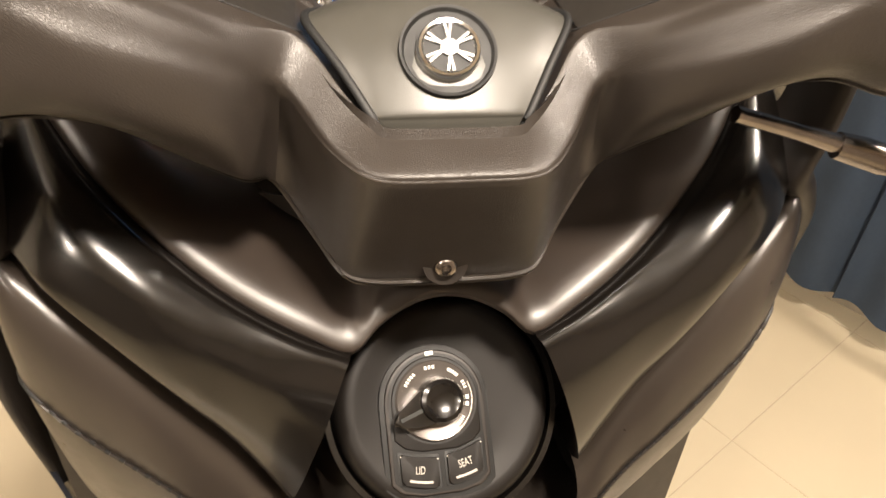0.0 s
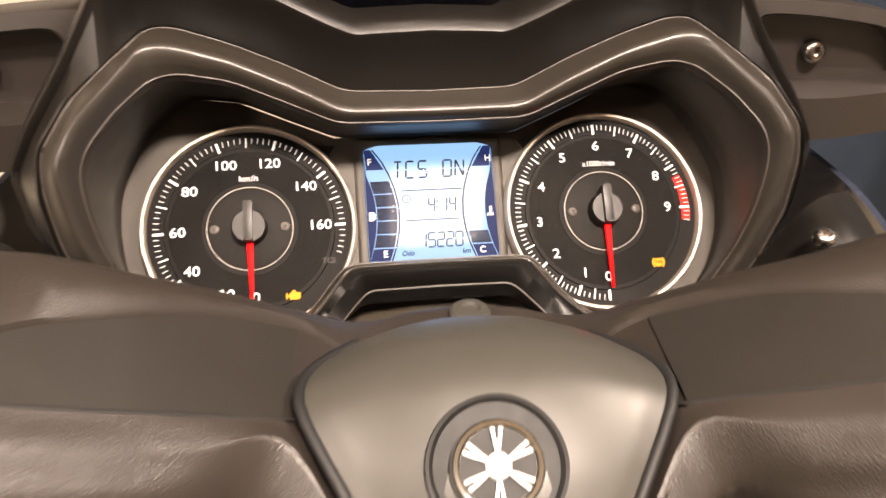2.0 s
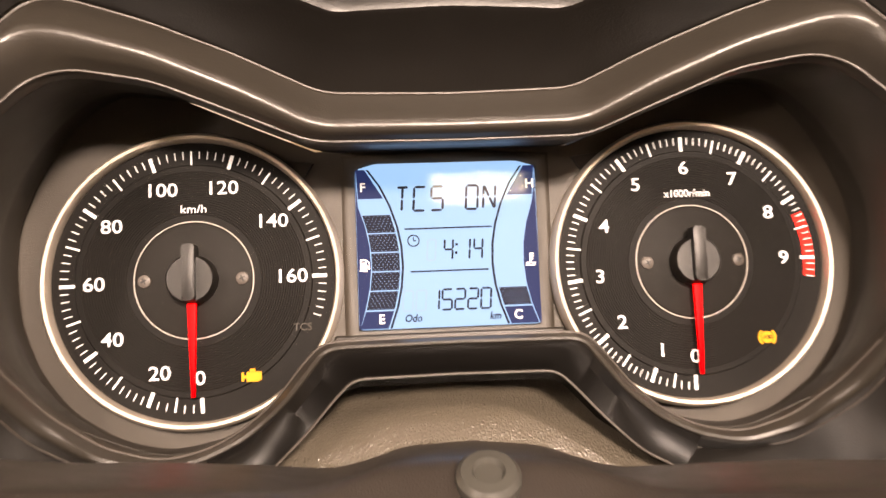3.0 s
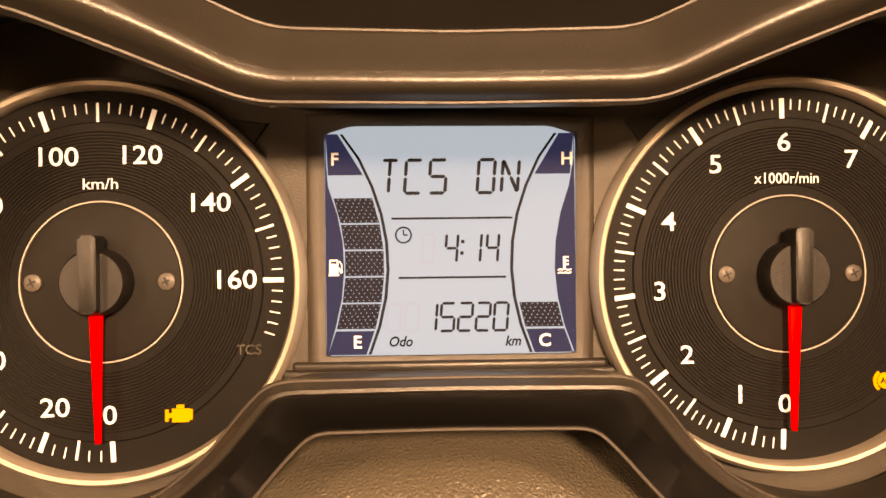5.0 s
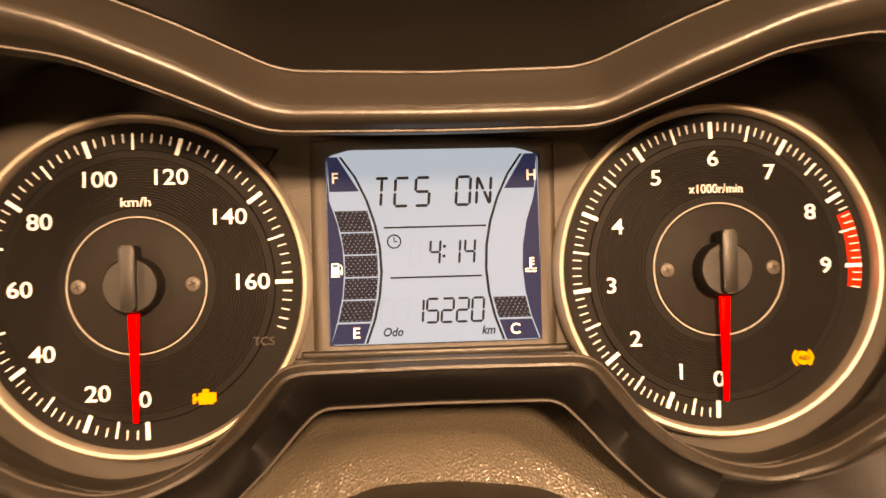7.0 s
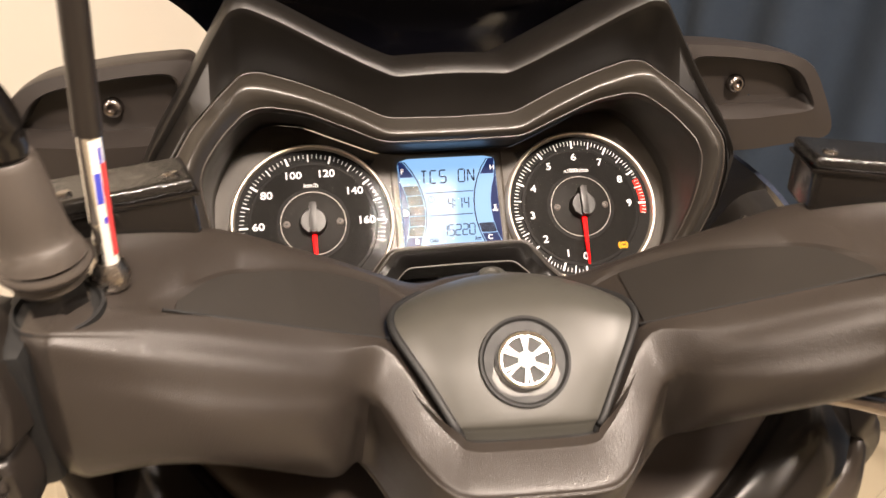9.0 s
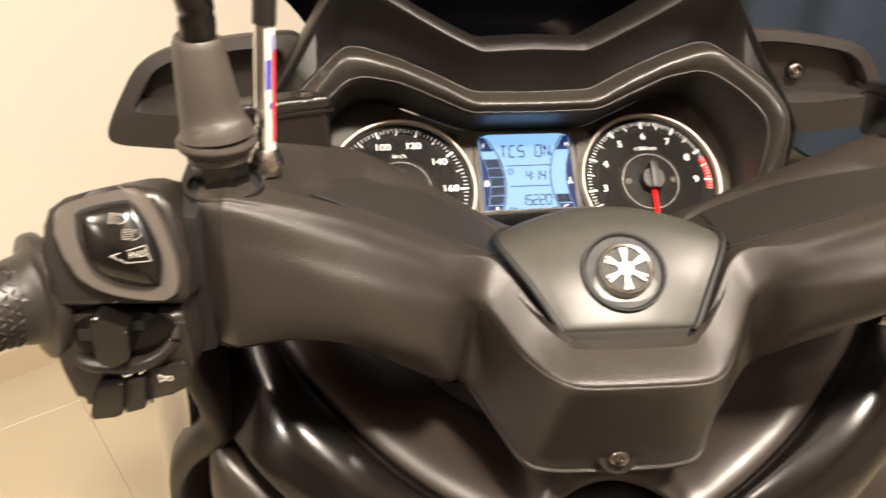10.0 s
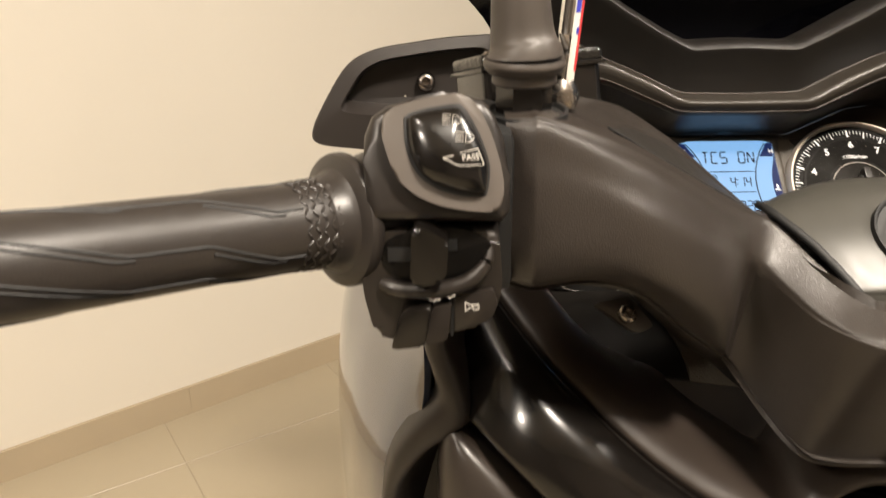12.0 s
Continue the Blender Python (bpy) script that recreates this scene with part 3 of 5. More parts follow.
def segment_text(text, x, y, w, h, gap, thick, ink=LCDINK, name="lcd_character"):
    for ch in text:
        if ch in GLYPHS:
            polys = []
            for s in GLYPHS[ch]:
                x0, y0, x1, y1 = SEGMENTS[s]
                p, q = Vector((x0 * w, y0 * h)), Vector((x1 * w, y1 * h))
                d = (q - p).normalized() * thick * .62
                lean = lambda v: (x + v.x + v.y * .08, y + v.y)
                p, q = p + d, q - d
                o = Vector((d.y, -d.x)).normalized() * thick / 2
                e = d.normalized() * thick / 2
                polys.append([lean(v) for v in (p - e, p + o, q + o, q + e, q - o, p - o)])
            part(name, flat(polys, L0, .0004 if ink == LCDINK else .00032, .0002 if ink == LCDINK else .00006), ink, lcd, smooth=False)
        x += w + gap


segment_text("TCS ON", -.0205, .0252, .0048, .0098, .0024, .0010)
segment_text("4", -.0015, .0045, .0034, .0085, .0018, .0008)
segment_text("14", .0055, .0045, .0034, .0085, .0018, .0008)
part("colon", flat([bar(.0036, .0068, .0036, .0078, .0010), bar(.0039, .0102, .0039, .0112, .0010)], L0, .0004, .0002), LCDINK, lcd, smooth=False)
segment_text("15220", -.0085, -.0158, .0040, .0082, .0013, .0008)
segment_text("00", -.0191, -.0158, .0040, .0082, .0013, .0007, LCDGHOST, "faint_segment")
segment_text("0", -.0085, .0045, .0034, .0085, .0018, .0007, LCDGHOST, "faint_segment")
# fuel pump and coolant symbols
fp = L0 @ Matrix.Translation((-.0339, .0034, 0)) @ Matrix.Diagonal((.85, .95, 1, 1))
part("fuel_icon", flat([bar(-.0018, -.0023, -.0018, .0023, .0005), bar(.0008, -.0023, .0008, .0023, .0005), bar(-.0018, .0022, .0008, .0022, .0005), bar(-.0018, -.0006, .0008, -.0006, .0034), bar(-.0023, -.0024, .0013, -.0024, .0005),
                        bar(.0008, -.0002, .0016, -.0004, .0004), bar(.0016, -.0004, .0018, -.0016, .0004), bar(.0018, -.0016, .0023, -.0016, .0004), bar(.0023, -.0016, .0022, .0010, .0004), bar(.0022, .0010, .0014, .0020, .0004)], fp, .0008), PRINT, lcd)
cp = L0 @ Matrix.Translation((.0341, .0034, 0))
waves = [bar(-.0020 + .0008 * k, y + (.0002 if k % 2 else -.0002), -.0012 + .0008 * k, y + (-.0002 if k % 2 else .0002), .0004) for y in (-.0014, -.0023) for k in range(5) if y < -.002 or k != 2]
part("coolant_icon", flat([bar(0, -.0014, 0, .0026, .0007)] + [bar(0, y, .0013, y, .0004) for y in (.0024, .0013, .0002)] + waves, cp, .0008), PRINT, lcd)

# clear flat lens over the dials
lens = part("cluster_lens", prism(soften(both(grow(MASK, .004)), .014, 4), DM, .0138, .0150), LENS, scooter, "clear flat plastic lens over the dials", smooth=False)
lens.visible_shadow = False

# lower trim and pocket below the display
LOW = [(.095, -.069), (.079, -.0615), (.065, -.050), (.054, -.037), (.048, -.0295), (0, -.0290)]
BROW = [tuple(DM @ Vector((x, v, h))) for x, v, h in ((.084, -.0800, .0230), (.069, -.0720, .0235), (.0560, -.0595, .0225), (.0455, -.0475, .0205), (.0388, -.0410, .0195), (0, -.0405, .0195))]


def trapeze(rows):
    """A shell through rows of points that run from the foot of one side over the middle to the other."""
    return sheet([soften_open(span(r[::-1]), .005) for r in rows], .0015, None, (0, -1, .2))


def soften_open(points, r):
    return [points[0]] + soften(points, r, 4)[5:-5] + [points[-1]]


def shifted(row, dx, dy, dz):
    return [(max(0, x + (dx if x > 0 else 0)), y + dy, z + dz) for x, y, z in row]


top_row = [crest(x, v, -.0006) for x, v in LOW]
out_row = [tuple(np.array(p) * .62 + np.array(q) * .38 + np.array((0, -.70, .714)) * .0022) for p, q in zip(top_row, BROW)]
part("pocket_trim", trapeze([top_row, out_row, BROW, shifted(BROW, -.0012, .0015, -.0012), shifted(BROW, -.0010, .0110, -.0030), shifted(BROW, .004, .0130, -.0200)]), TRIM, scooter, "glossy black trim step under the display")
# paler bead painted in as the highlight of the pocket's edge
part("pocket_edge_highlight", tube(soften_open(span(shifted(BROW, 0, -.0004, 0)[::-1]), .005), .0005, 6, 1), BOOT, scooter, "thin pale bead in place of the edge highlight")
part("pocket_floor", patch([[(-.078, .210, .885), (0, .212, .896), (.078, .210, .885)], [(-.075, .190, .888), (0, .192, .899), (.075, .190, .888)], [(-.085, .160, .890), (0, .165, .903), (.085, .160, .890)], [(-.082, .085, .880), (0, .085, .892), (.082, .085, .880)], [(-.075, .070, .850), (0, .070, .860), (.075, .070, .850)]], 8, 8, -.003), POCKET, scooter, "coarse grained dark plastic tray in front of the display")

# dash surface round and below the cluster
part("dash_panel", patch([span([(0, .200, .880), (.06, .200, .882), (.12, .200, .886), (.18, .205, .890), (.225, .215, .940), (.26, .23, .940)]),
                          span([(0, .150, .876), (.06, .150, .878), (.12, .150, .884), (.18, .165, .880), (.225, .175, .935), (.26, .19, .930)]),
                          span([(0, .080, .872), (.06, .080, .874), (.12, .085, .870), (.18, .10, .870), (.225, .12, .900), (.26, .14, .90)]),
                          span([(0, .060, .80), (.06, .060, .80), (.12, .06, .83), (.18, .075, .87), (.225, .09, .90), (.26, .12, .90)])], 5, 5, .003), HOOD, scooter, "black plastic dash surface below the cluster")

screw(scooter, (.215, .178, .9425), (0, -.4, .9), .0062)

# hood over the cluster
LIP = [(0, .2400, 1.0440), (.030, .2395, 1.0430), (.0400, .2390, 1.0425), (.058, .2385, 1.0510), (.085, .2370, 1.0660), (.115, .2345, 1.0840), (.1360, .2325, 1.0945), (.146, .2330, 1.0920), (.160, .232, 1.0700), (.180, .228, 1.0380), (.203, .2200, 1.0050), (.214, .2160, .9850), (.210, .212, .9550), (.190, .208, .915)]
GAP = [crest(x, v, -.0190) for x, v in [(0, .0640), (.034, .0645), (.0455, .0650), (.060, .0712), (.085, .0815), (.112, .0905), (.131, .0955), (.1440, .0940), (.160, .0735), (.175, .0530), (.190, .0280), (.1925, .0080), (.188, -.016), (.170, -.042)]]


def row_of(points, k=1.0, dx=0.0, dy=0.0, dz=0.0):
    return soften_open(span([(x * k + (dx if x > .01 else 0), y + dy, z + dz) for x, y, z in points]), .005)


hood = part("cluster_hood", sheet([row_of(LIP, 1, 0, .085, -.018), row_of(LIP, 1, 0, .030, .0035), row_of(LIP, 1, 0, .0130, .0048), row_of(LIP, 1, 0, .0060, .0040), row_of(LIP, 1, 0, .0016, .0018), row_of(LIP), row_of(LIP, .999, 0, .0000, -.0022), row_of(LIP, .995, 0, .0015, -.0060),
                                   row_of(GAP, 1, 0, -.0030, .0010), row_of(GAP), row_of(GAP, 1, 0, .010, -.004), row_of(GAP, .98, 0, .045, -.035)], .002, None, (0, -1, .3)), HOOD, scooter, "angular black plastic hood over the instrument cluster")

# windscreen behind the hood
part("windscreen", patch([[(-.12, .37, .95), (-.06, .36, .96), (0, .355, .965), (.06, .36, .96), (.12, .37, .95)],
                          [(-.175, .345, 1.045), (-.09, .335, 1.045), (0, .33, 1.045), (.09, .335, 1.045), (.175, .345, 1.045)],
                          [(-.225, .31, 1.12), (-.12, .29, 1.12), (0, .285, 1.12), (.12, .29, 1.12), (.225, .31, 1.12)],
                          [(-.22, .27, 1.28), (-.12, .245, 1.30), (0, .24, 1.31), (.12, .245, 1.30), (.22, .27, 1.28)],
                          [(-.12, .22, 1.40), (-.06, .21, 1.42), (0, .21, 1.42), (.06, .21, 1.42), (.12, .22, 1.40)]], 8, 6, .004), SCREEN, scooter, "dark smoked windscreen")

# side flaps by the hood
for side in (-1, 1):
    fm = basis((0, .258, 1.012), (0, -1, .12), (0, .12, 1))
    out = [(.165, 1.055), (.215, 1.052), (.268, 1.044), (.288, 1.034), (.303, 1.010), (.316, .985), (.314, .974), (.240, .966), (.190, .970)]
    pan = [(.180, 1.045), (.215, 1.043), (.262, 1.036), (.277, 1.028), (.287, 1.012), (.293, 1.002), (.289, .998), (.240, .994), (.185, .996)]

    deep = [(x, z + (.007 if z < 1.005 else 0)) for x, z in pan]

    def ring(poly, a, h):
        return [tuple(fm @ Vector((side * (.245 + (x - .245) * a + .004), 1.008 + (z - 1.008) * a - 1.014, h))) for x, z in (poly if side > 0 else poly[::-1])]
    flap = part("side_flap", ring_loft([ring(out, .97, -.030), ring(out, 1.0, -.012), ring(out, 1.0, .0015), ring(out, .985, .0035), ring(pan, 1.02, .0055), ring(pan, .99, .0040), ring(deep, .97, -.007), ring(deep, .94, -.011), ring(deep, .02, -.012)], 0), SATIN, scooter, "black moulded side deflector with a deep recess beside the hood")
    # darker metal on these screws, for the shade inside the flap
    screw(scooter, fm @ Vector((side * .2328, .0050, -.0085)), (0, -1, .3), .0072, LEVER)

PLACE = BAR
# handlebar cover: rows run from the top over the front to the underside, columns from the middle outwards
SEAM_IN, SEAM_OUT = Vector((.0648, .0252, .9902)), Vector((.1575, -.0194, 1.0507))     # ends of the lower edge of the inset top panel
CREST = ((0, .1065, .9680), (.024, .1060, .9655), (.036, .1010, .9660), (.050, .0910, .9735), (.068, .081, .9885), (.094, .066, 1.0115), (.115, .053, 1.0295), (.140, .0435, 1.0460), (.165, .036, 1.0535), (.188, .031, 1.0575), (.194, .031, 1.0577), (.2035, .031, 1.0575))
SEAM = [(0, -.010, .955), (.024, -.010, .955), (.036, .000, .960), (.049, .014, .975)] + [tuple(SEAM_IN.lerp(SEAM_OUT, (x - SEAM_IN.x) / (SEAM_OUT.x - SEAM_IN.x))) for x in (.068, .094, .115, .140)] + [(.165, -.0235, 1.0535), (.188, -.0300, 1.0615), (.194, -.0305, 1.0618), (.2035, -.0300, 1.0612)]
REACH = (.5, .5, .6, .8, .9, .86, .73, .50, .10, .06, .06, .06)          # how far the inset panel reaches from its lower edge to the crest
# below the seam, columns from the middle outwards
FRONT = [
    [(0.0000, -0.0278, 0.9655), (0.0265, -0.0272, 0.9658), (0.0345, -0.0225, 0.9675), (0.0470, -0.0085, 0.9755), (0.0672, 0.0155, 0.9930)],
    [(0.0000, -0.0293, 0.9662), (0.0268, -0.0287, 0.9666), (0.0355, -0.0238, 0.9682), (0.0480, -0.0100, 0.9760), (0.0684, 0.0130, 0.9930)],
    [(0.0000, -0.0485, 0.9610), (0.0280, -0.0478, 0.9610), (0.0410, -0.0410, 0.9615), (0.0550, -0.0240, 0.9650), (0.0735, 0.0020, 0.9810)],
    [(0.0000, -0.0520, 0.9580), (0.0300, -0.0510, 0.9580), (0.0435, -0.0435, 0.9585), (0.0568, -0.0250, 0.9612), (0.0750, 0.0000, 0.9755)],
    [(0.0000, -0.0522, 0.9530), (0.0310, -0.0512, 0.9530), (0.0445, -0.0435, 0.9535), (0.0578, -0.0238, 0.9563), (0.0765, 0.0020, 0.9675)],
    [(0.0000, -0.0395, 0.9160), (0.0340, -0.0388, 0.9160), (0.0480, -0.0325, 0.9170), (0.0610, -0.0129, 0.9258), (0.0790, 0.0060, 0.9430)],
    [(0.0000, -0.0280, 0.8830), (0.0370, -0.0275, 0.8840), (0.0510, -0.0220, 0.8860), (0.0640, -0.0049, 0.8984), (0.0815, 0.0070, 0.9220)],
    [(0.0000, -0.0268, 0.8802), (0.0368, -0.0263, 0.8812), (0.0506, -0.0206, 0.8832), (0.0636, -0.0029, 0.8956), (0.0812, 0.0094, 0.9193)],
    [(0.0000, -0.0240, 0.8780), (0.0360, -0.0235, 0.8790), (0.0495, -0.0180, 0.8810), (0.0625, 0.0001, 0.8931), (0.0805, 0.0130, 0.9160)],
    [(0.0000, 0.0400, 0.8680), (0.0340, 0.0400, 0.8690), (0.0450, 0.0400, 0.8710), (0.0600, 0.0450, 0.8800), (0.0780, 0.0500, 0.8950)]]
STATIONS = [
    (.094, [(.001, 1.0070), (-.0104, 1.0000), (-.0194, .985), (-.0234, .962), (-.0174, .939), (-.0064, .929), (.046, .907)]),
    (.115, [(-.009, 1.0212), (-.0220, 1.0160), (-.0356, 1.000), (-.0376, .976), (-.0276, .956), (-.0156, .948), (.044, .928)]),
    (.140, [(-.0205, 1.0378), (-.0330, 1.0330), (-.0471, 1.015), (-.0491, .993), (-.0411, .980), (-.0271, .974), (.043, .953)]),
    (.165, [(-.0335, 1.0520), (-.0425, 1.0460), (-.0500, 1.028), (-.0535, 1.005), (-.0496, .992), (-.0396, .987), (.031, .974)]),
    (.188, [(-.0430, 1.0615), (-.0478, 1.0570), (-.0525, 1.034), (-.0555, 1.008), (-.0520, .992), (-.042, .986), (.020, .982)]),
    (.194, [(-.0430, 1.0615), (-.0475, 1.0570), (-.0522, 1.034), (-.0550, 1.008), (-.0515, .992), (-.042, .986), (.020, .983)]),
    (.2035, [(-.0395, 1.0605), (-.0420, 1.0565), (-.0465, 1.034), (-.0500, 1.010), (-.0475, .994), (-.041, .988), (.019, .986)]),
]
TUCK = [(0, 0), (.001, 0), (.003, .001), (.007, .004), (.010, .006), (.011, .004), (.004, .003)]      # how the front of an arm draws in towards its underside


def mix2(p, q, t):
    return tuple(np.array(p) * (1 - t) + np.array(q) * t)


def front_rows(k):
    """The front of one half of the cover, its arm drawn in by k."""
    rows = [list(r) for r in FRONT]
    for x, p in STATIONS:
        kx = k if x < .17 else k * .5
        p = [(y + dy * kx, z + dz * kx) for (y, z), (dy, dz) in zip(p, TUCK)]
        for row, (y, z) in zip(rows, [p[0], mix2(p[0], p[1], .35), p[1], mix2(p[1], p[2], .5), p[2], p[3], p[4], mix2(p[4], p[5], .5), p[5], p[6]]):
            row.append((x, y, z))
    return rows


def cover_section(j, front):
    """One section of the cover: over the back, the rim, the sunk panel, then down the front."""
    top, low = Vector(CREST[j]), Vector(SEAM[j])
    up = low.lerp(top, REACH[j])
    way = (top - low).normalized()
    sink = Vector((0, 0, -.0022 if REACH[j] > .12 else 0))
    back = spline([top + Vector((0, .055, -.060)), top + Vector((0, .022, -.020)), top + Vector((0, .007, -.0030)), top], 3)
    flat_part = [tuple(q) for q in (top.lerp(up, .35) + Vector((0, 0, .0012)), up + way * .0006, up - way * .0006 + sink, low.lerp(up, .5) + sink, low + way * .0007 + sink, low)]
    return [tuple(q) for q in back] + flat_part + [tuple(q) for q in spline([tuple(low - way * .0022 + Vector((0, 0, -.0002)))] + [r[j] for r in front], 4)]


def half_cover(k):
    front = front_rows(k)
    columns = [cover_section(j, front) for j in range(len(CREST))]
    return [[tuple(q) for q in spline([c[i] for c in columns], 5)] for i in range(len(columns[0]))]


# the right arm is slimmer below than the left one
cover_rows = [[(-x, y, z) for x, y, z in left[:0:-1]] + right for left, right in zip(half_cover(.1), half_cover(1.0))]
cover = part("handlebar_cover", sheet(cover_rows, .003), COVER, scooter, "grained black plastic cover over the handlebar and column with sunken top panels")

part("cover_bolt", lathe([(.0092, -.006), (.0090, .0026), (.0076, .0042), (.0046, .0046), (.0038, .0032), (0, .0032)], basis((.0012, .1035, .9665), (0, .12, .99), (0, 1, 0)), 32), CAP, cover, "grey-black round bolt head behind the cap")

# centre cap
caprows = []
for y, z, hw, drop in ((-.0236, .9632, .0275, .0003), (-.0227, .9662, .0285, .0005), (-.0215, .9700, .030, .001), (-.019, .9745, .0325, .002), (.000, .9905, .0445, .005), (.020, 1.0015, .0560, .0080), (.032, 1.0055, .0590, .0110), (.045, 1.0055, .0570, .0140), (.059, 1.0010, .0500, .0145), (.071, .9940, .041, .0125), (.083, .9835, .031, .0090)):
    hw += .0028
    caprows.append([(hw * k, y + abs(k) ** 3 * .002, z - drop * abs(k) ** 2.5) for k in (-1, -.8, -.4, 0, .4, .8, 1)])
cap = part("centre_cap", patch(caprows, 5, 5, -.008), CAP, scooter, "satin grey-black centre cap with a round badge")
# dark bead follows the cap's outline as the shade of its gap
gap_rows = caprows[:10]
gap_path = [(r[0][0] - .0018, r[0][1] - .0006, r[0][2] - .0004) for r in gap_rows[::-1]] + [(x, y - .0016, z + .0004) for x, y, z in caprows[0][1:-1]] + [(r[-1][0] + .0018, r[-1][1] - .0006, r[-1][2] - .0004) for r in gap_rows]
part("cap_gap_shade", tube(gap_path, .0021, 10, 2), DARK, cap, "dark bead standing for the shaded gap round the cap")
EM = basis((0, .0010, .9922), (0, -.61, .79))
part("badge_recess", lathe([(.0228, -.004), (.0224, .0014), (.0212, .0010), (.0200, -.0010), (0, -.0010)], EM, 64), DARK, cap, "black round recess round the badge")
badge = part("badge", lathe([(.0148, -.001), (.0146, .0030), (.0138, .0042), (.0126, .0040), (.0120, .0028), (0, .0026)], EM, 64), CHROME, cap, "round chrome badge with a plain star shape")
part("badge_field", lathe([(.0119, .0027), (.0119, .0030), (0, .0030)], EM, 48), DARK, cap)
for i in range(6):
    a = 90 + 60 * i
    part("badge_spoke", flat([[(0, 0), polar(a - 10, .0117), polar(a - 3.5, .0117), polar(a, .0060)], [(0, 0), polar(a, .0060), polar(a + 3.5, .0117), polar(a + 10, .0117)]], EM, .0030, .0012), BADGE, cap, smooth=False)
part("badge_hub", lathe([(.0042, .0030), (.0040, .0044), (0, .0046)], EM, 24), BADGE, cap)
screw(scooter, (0, -.0305, .8920), (0, -.95, .25), .0060, LEVER, "column_screw")
part("screw_recess", lathe([(.012, -.002), (.0115, .0012), (.0085, .0004), (0, -.001)], basis((0, -.0298, .8930), (0, -.95, .30)), 32), BLACK, cover)

# smooth panel in the sunken top of each arm, its groove and end dot
for side in (-1, 1):
    grid = []
    for j in range(4, 8):
        top, low = Vector(CREST[j]), Vector(SEAM[j])
        way = (top - low).normalized()
        grid.append([low + way * .0016, low.lerp(low.lerp(top, REACH[j]), .35), low.lerp(low.lerp(top, REACH[j]), .7), low.lerp(top, REACH[j]) - way * .0014])
    tip = Vector((.1535, -.0155, 1.0483))
    grid.append([tip, tip + Vector((0, .0015, .0003)), tip + Vector((0, .003, .0006)), tip + Vector((0, .0045, .0008))])
    panel = [spline([tuple(g[k]) for g in grid], 6) for k in range(4)]
    part("cover_inset", sheet([[(side * q[0], q[1], q[2] - .0008) for q in r] for r in panel], .0008), INSET, cover, "smooth satin panel sunk into the bar cover")
    # thin dark tube on the seam, for the shade in the groove
    line = [SEAM_IN.lerp(SEAM_OUT, k / 14) + Vector((0, .0006, .0000)) for k in range(15)]
    part("inset_groove_shade", tube([(side * q.x, q.y, q.z) for q in line], .0006, 6, 1), DARK, cover)
    if side > 0:
        part("end_dot", lathe([(.0026, -.003), (.0026, .0010), (.0018, .0018), (0, .0020)], basis((.1575, -.0194, 1.0500), (0, -.2, 1), (0, 1, 0)), 16), GREYRING, cover)
bpy.context.view_layer.update()

# ---- leg shield panels
PLACE = Matrix.Identity(4)
C1 = [(.215, .095, .950), (.180, .047, .912), (.152, .023, .886), (.125, .006, .864), (.100, -.006, .848), (.075, -.016, .836), (.052, -.022, .827)]
C2 = [(.2235, .030, .884), (.202, .016, .868), (.172, .006, .837), (.147, .000, .805), (.127, -.002, .775), (.110, -.006, .745), (.094, -.010, .710)]
ARCH = C1 + [(.036, -.014, .838), (.018, -.008, .846), (0, -.006, .849)]
low = [(-x, y, z) for x, y, z in ARCH] + ARCH[-2::-1]


def eased(k, dy, dz):
    far = max(0.0, dy - .034) / .076
    return [(x * k, y + dy * (1 - .3 * far), z + dz - far * .16 * max(0.0, (abs(x) - .14) / .075)) for x, y, z in low]


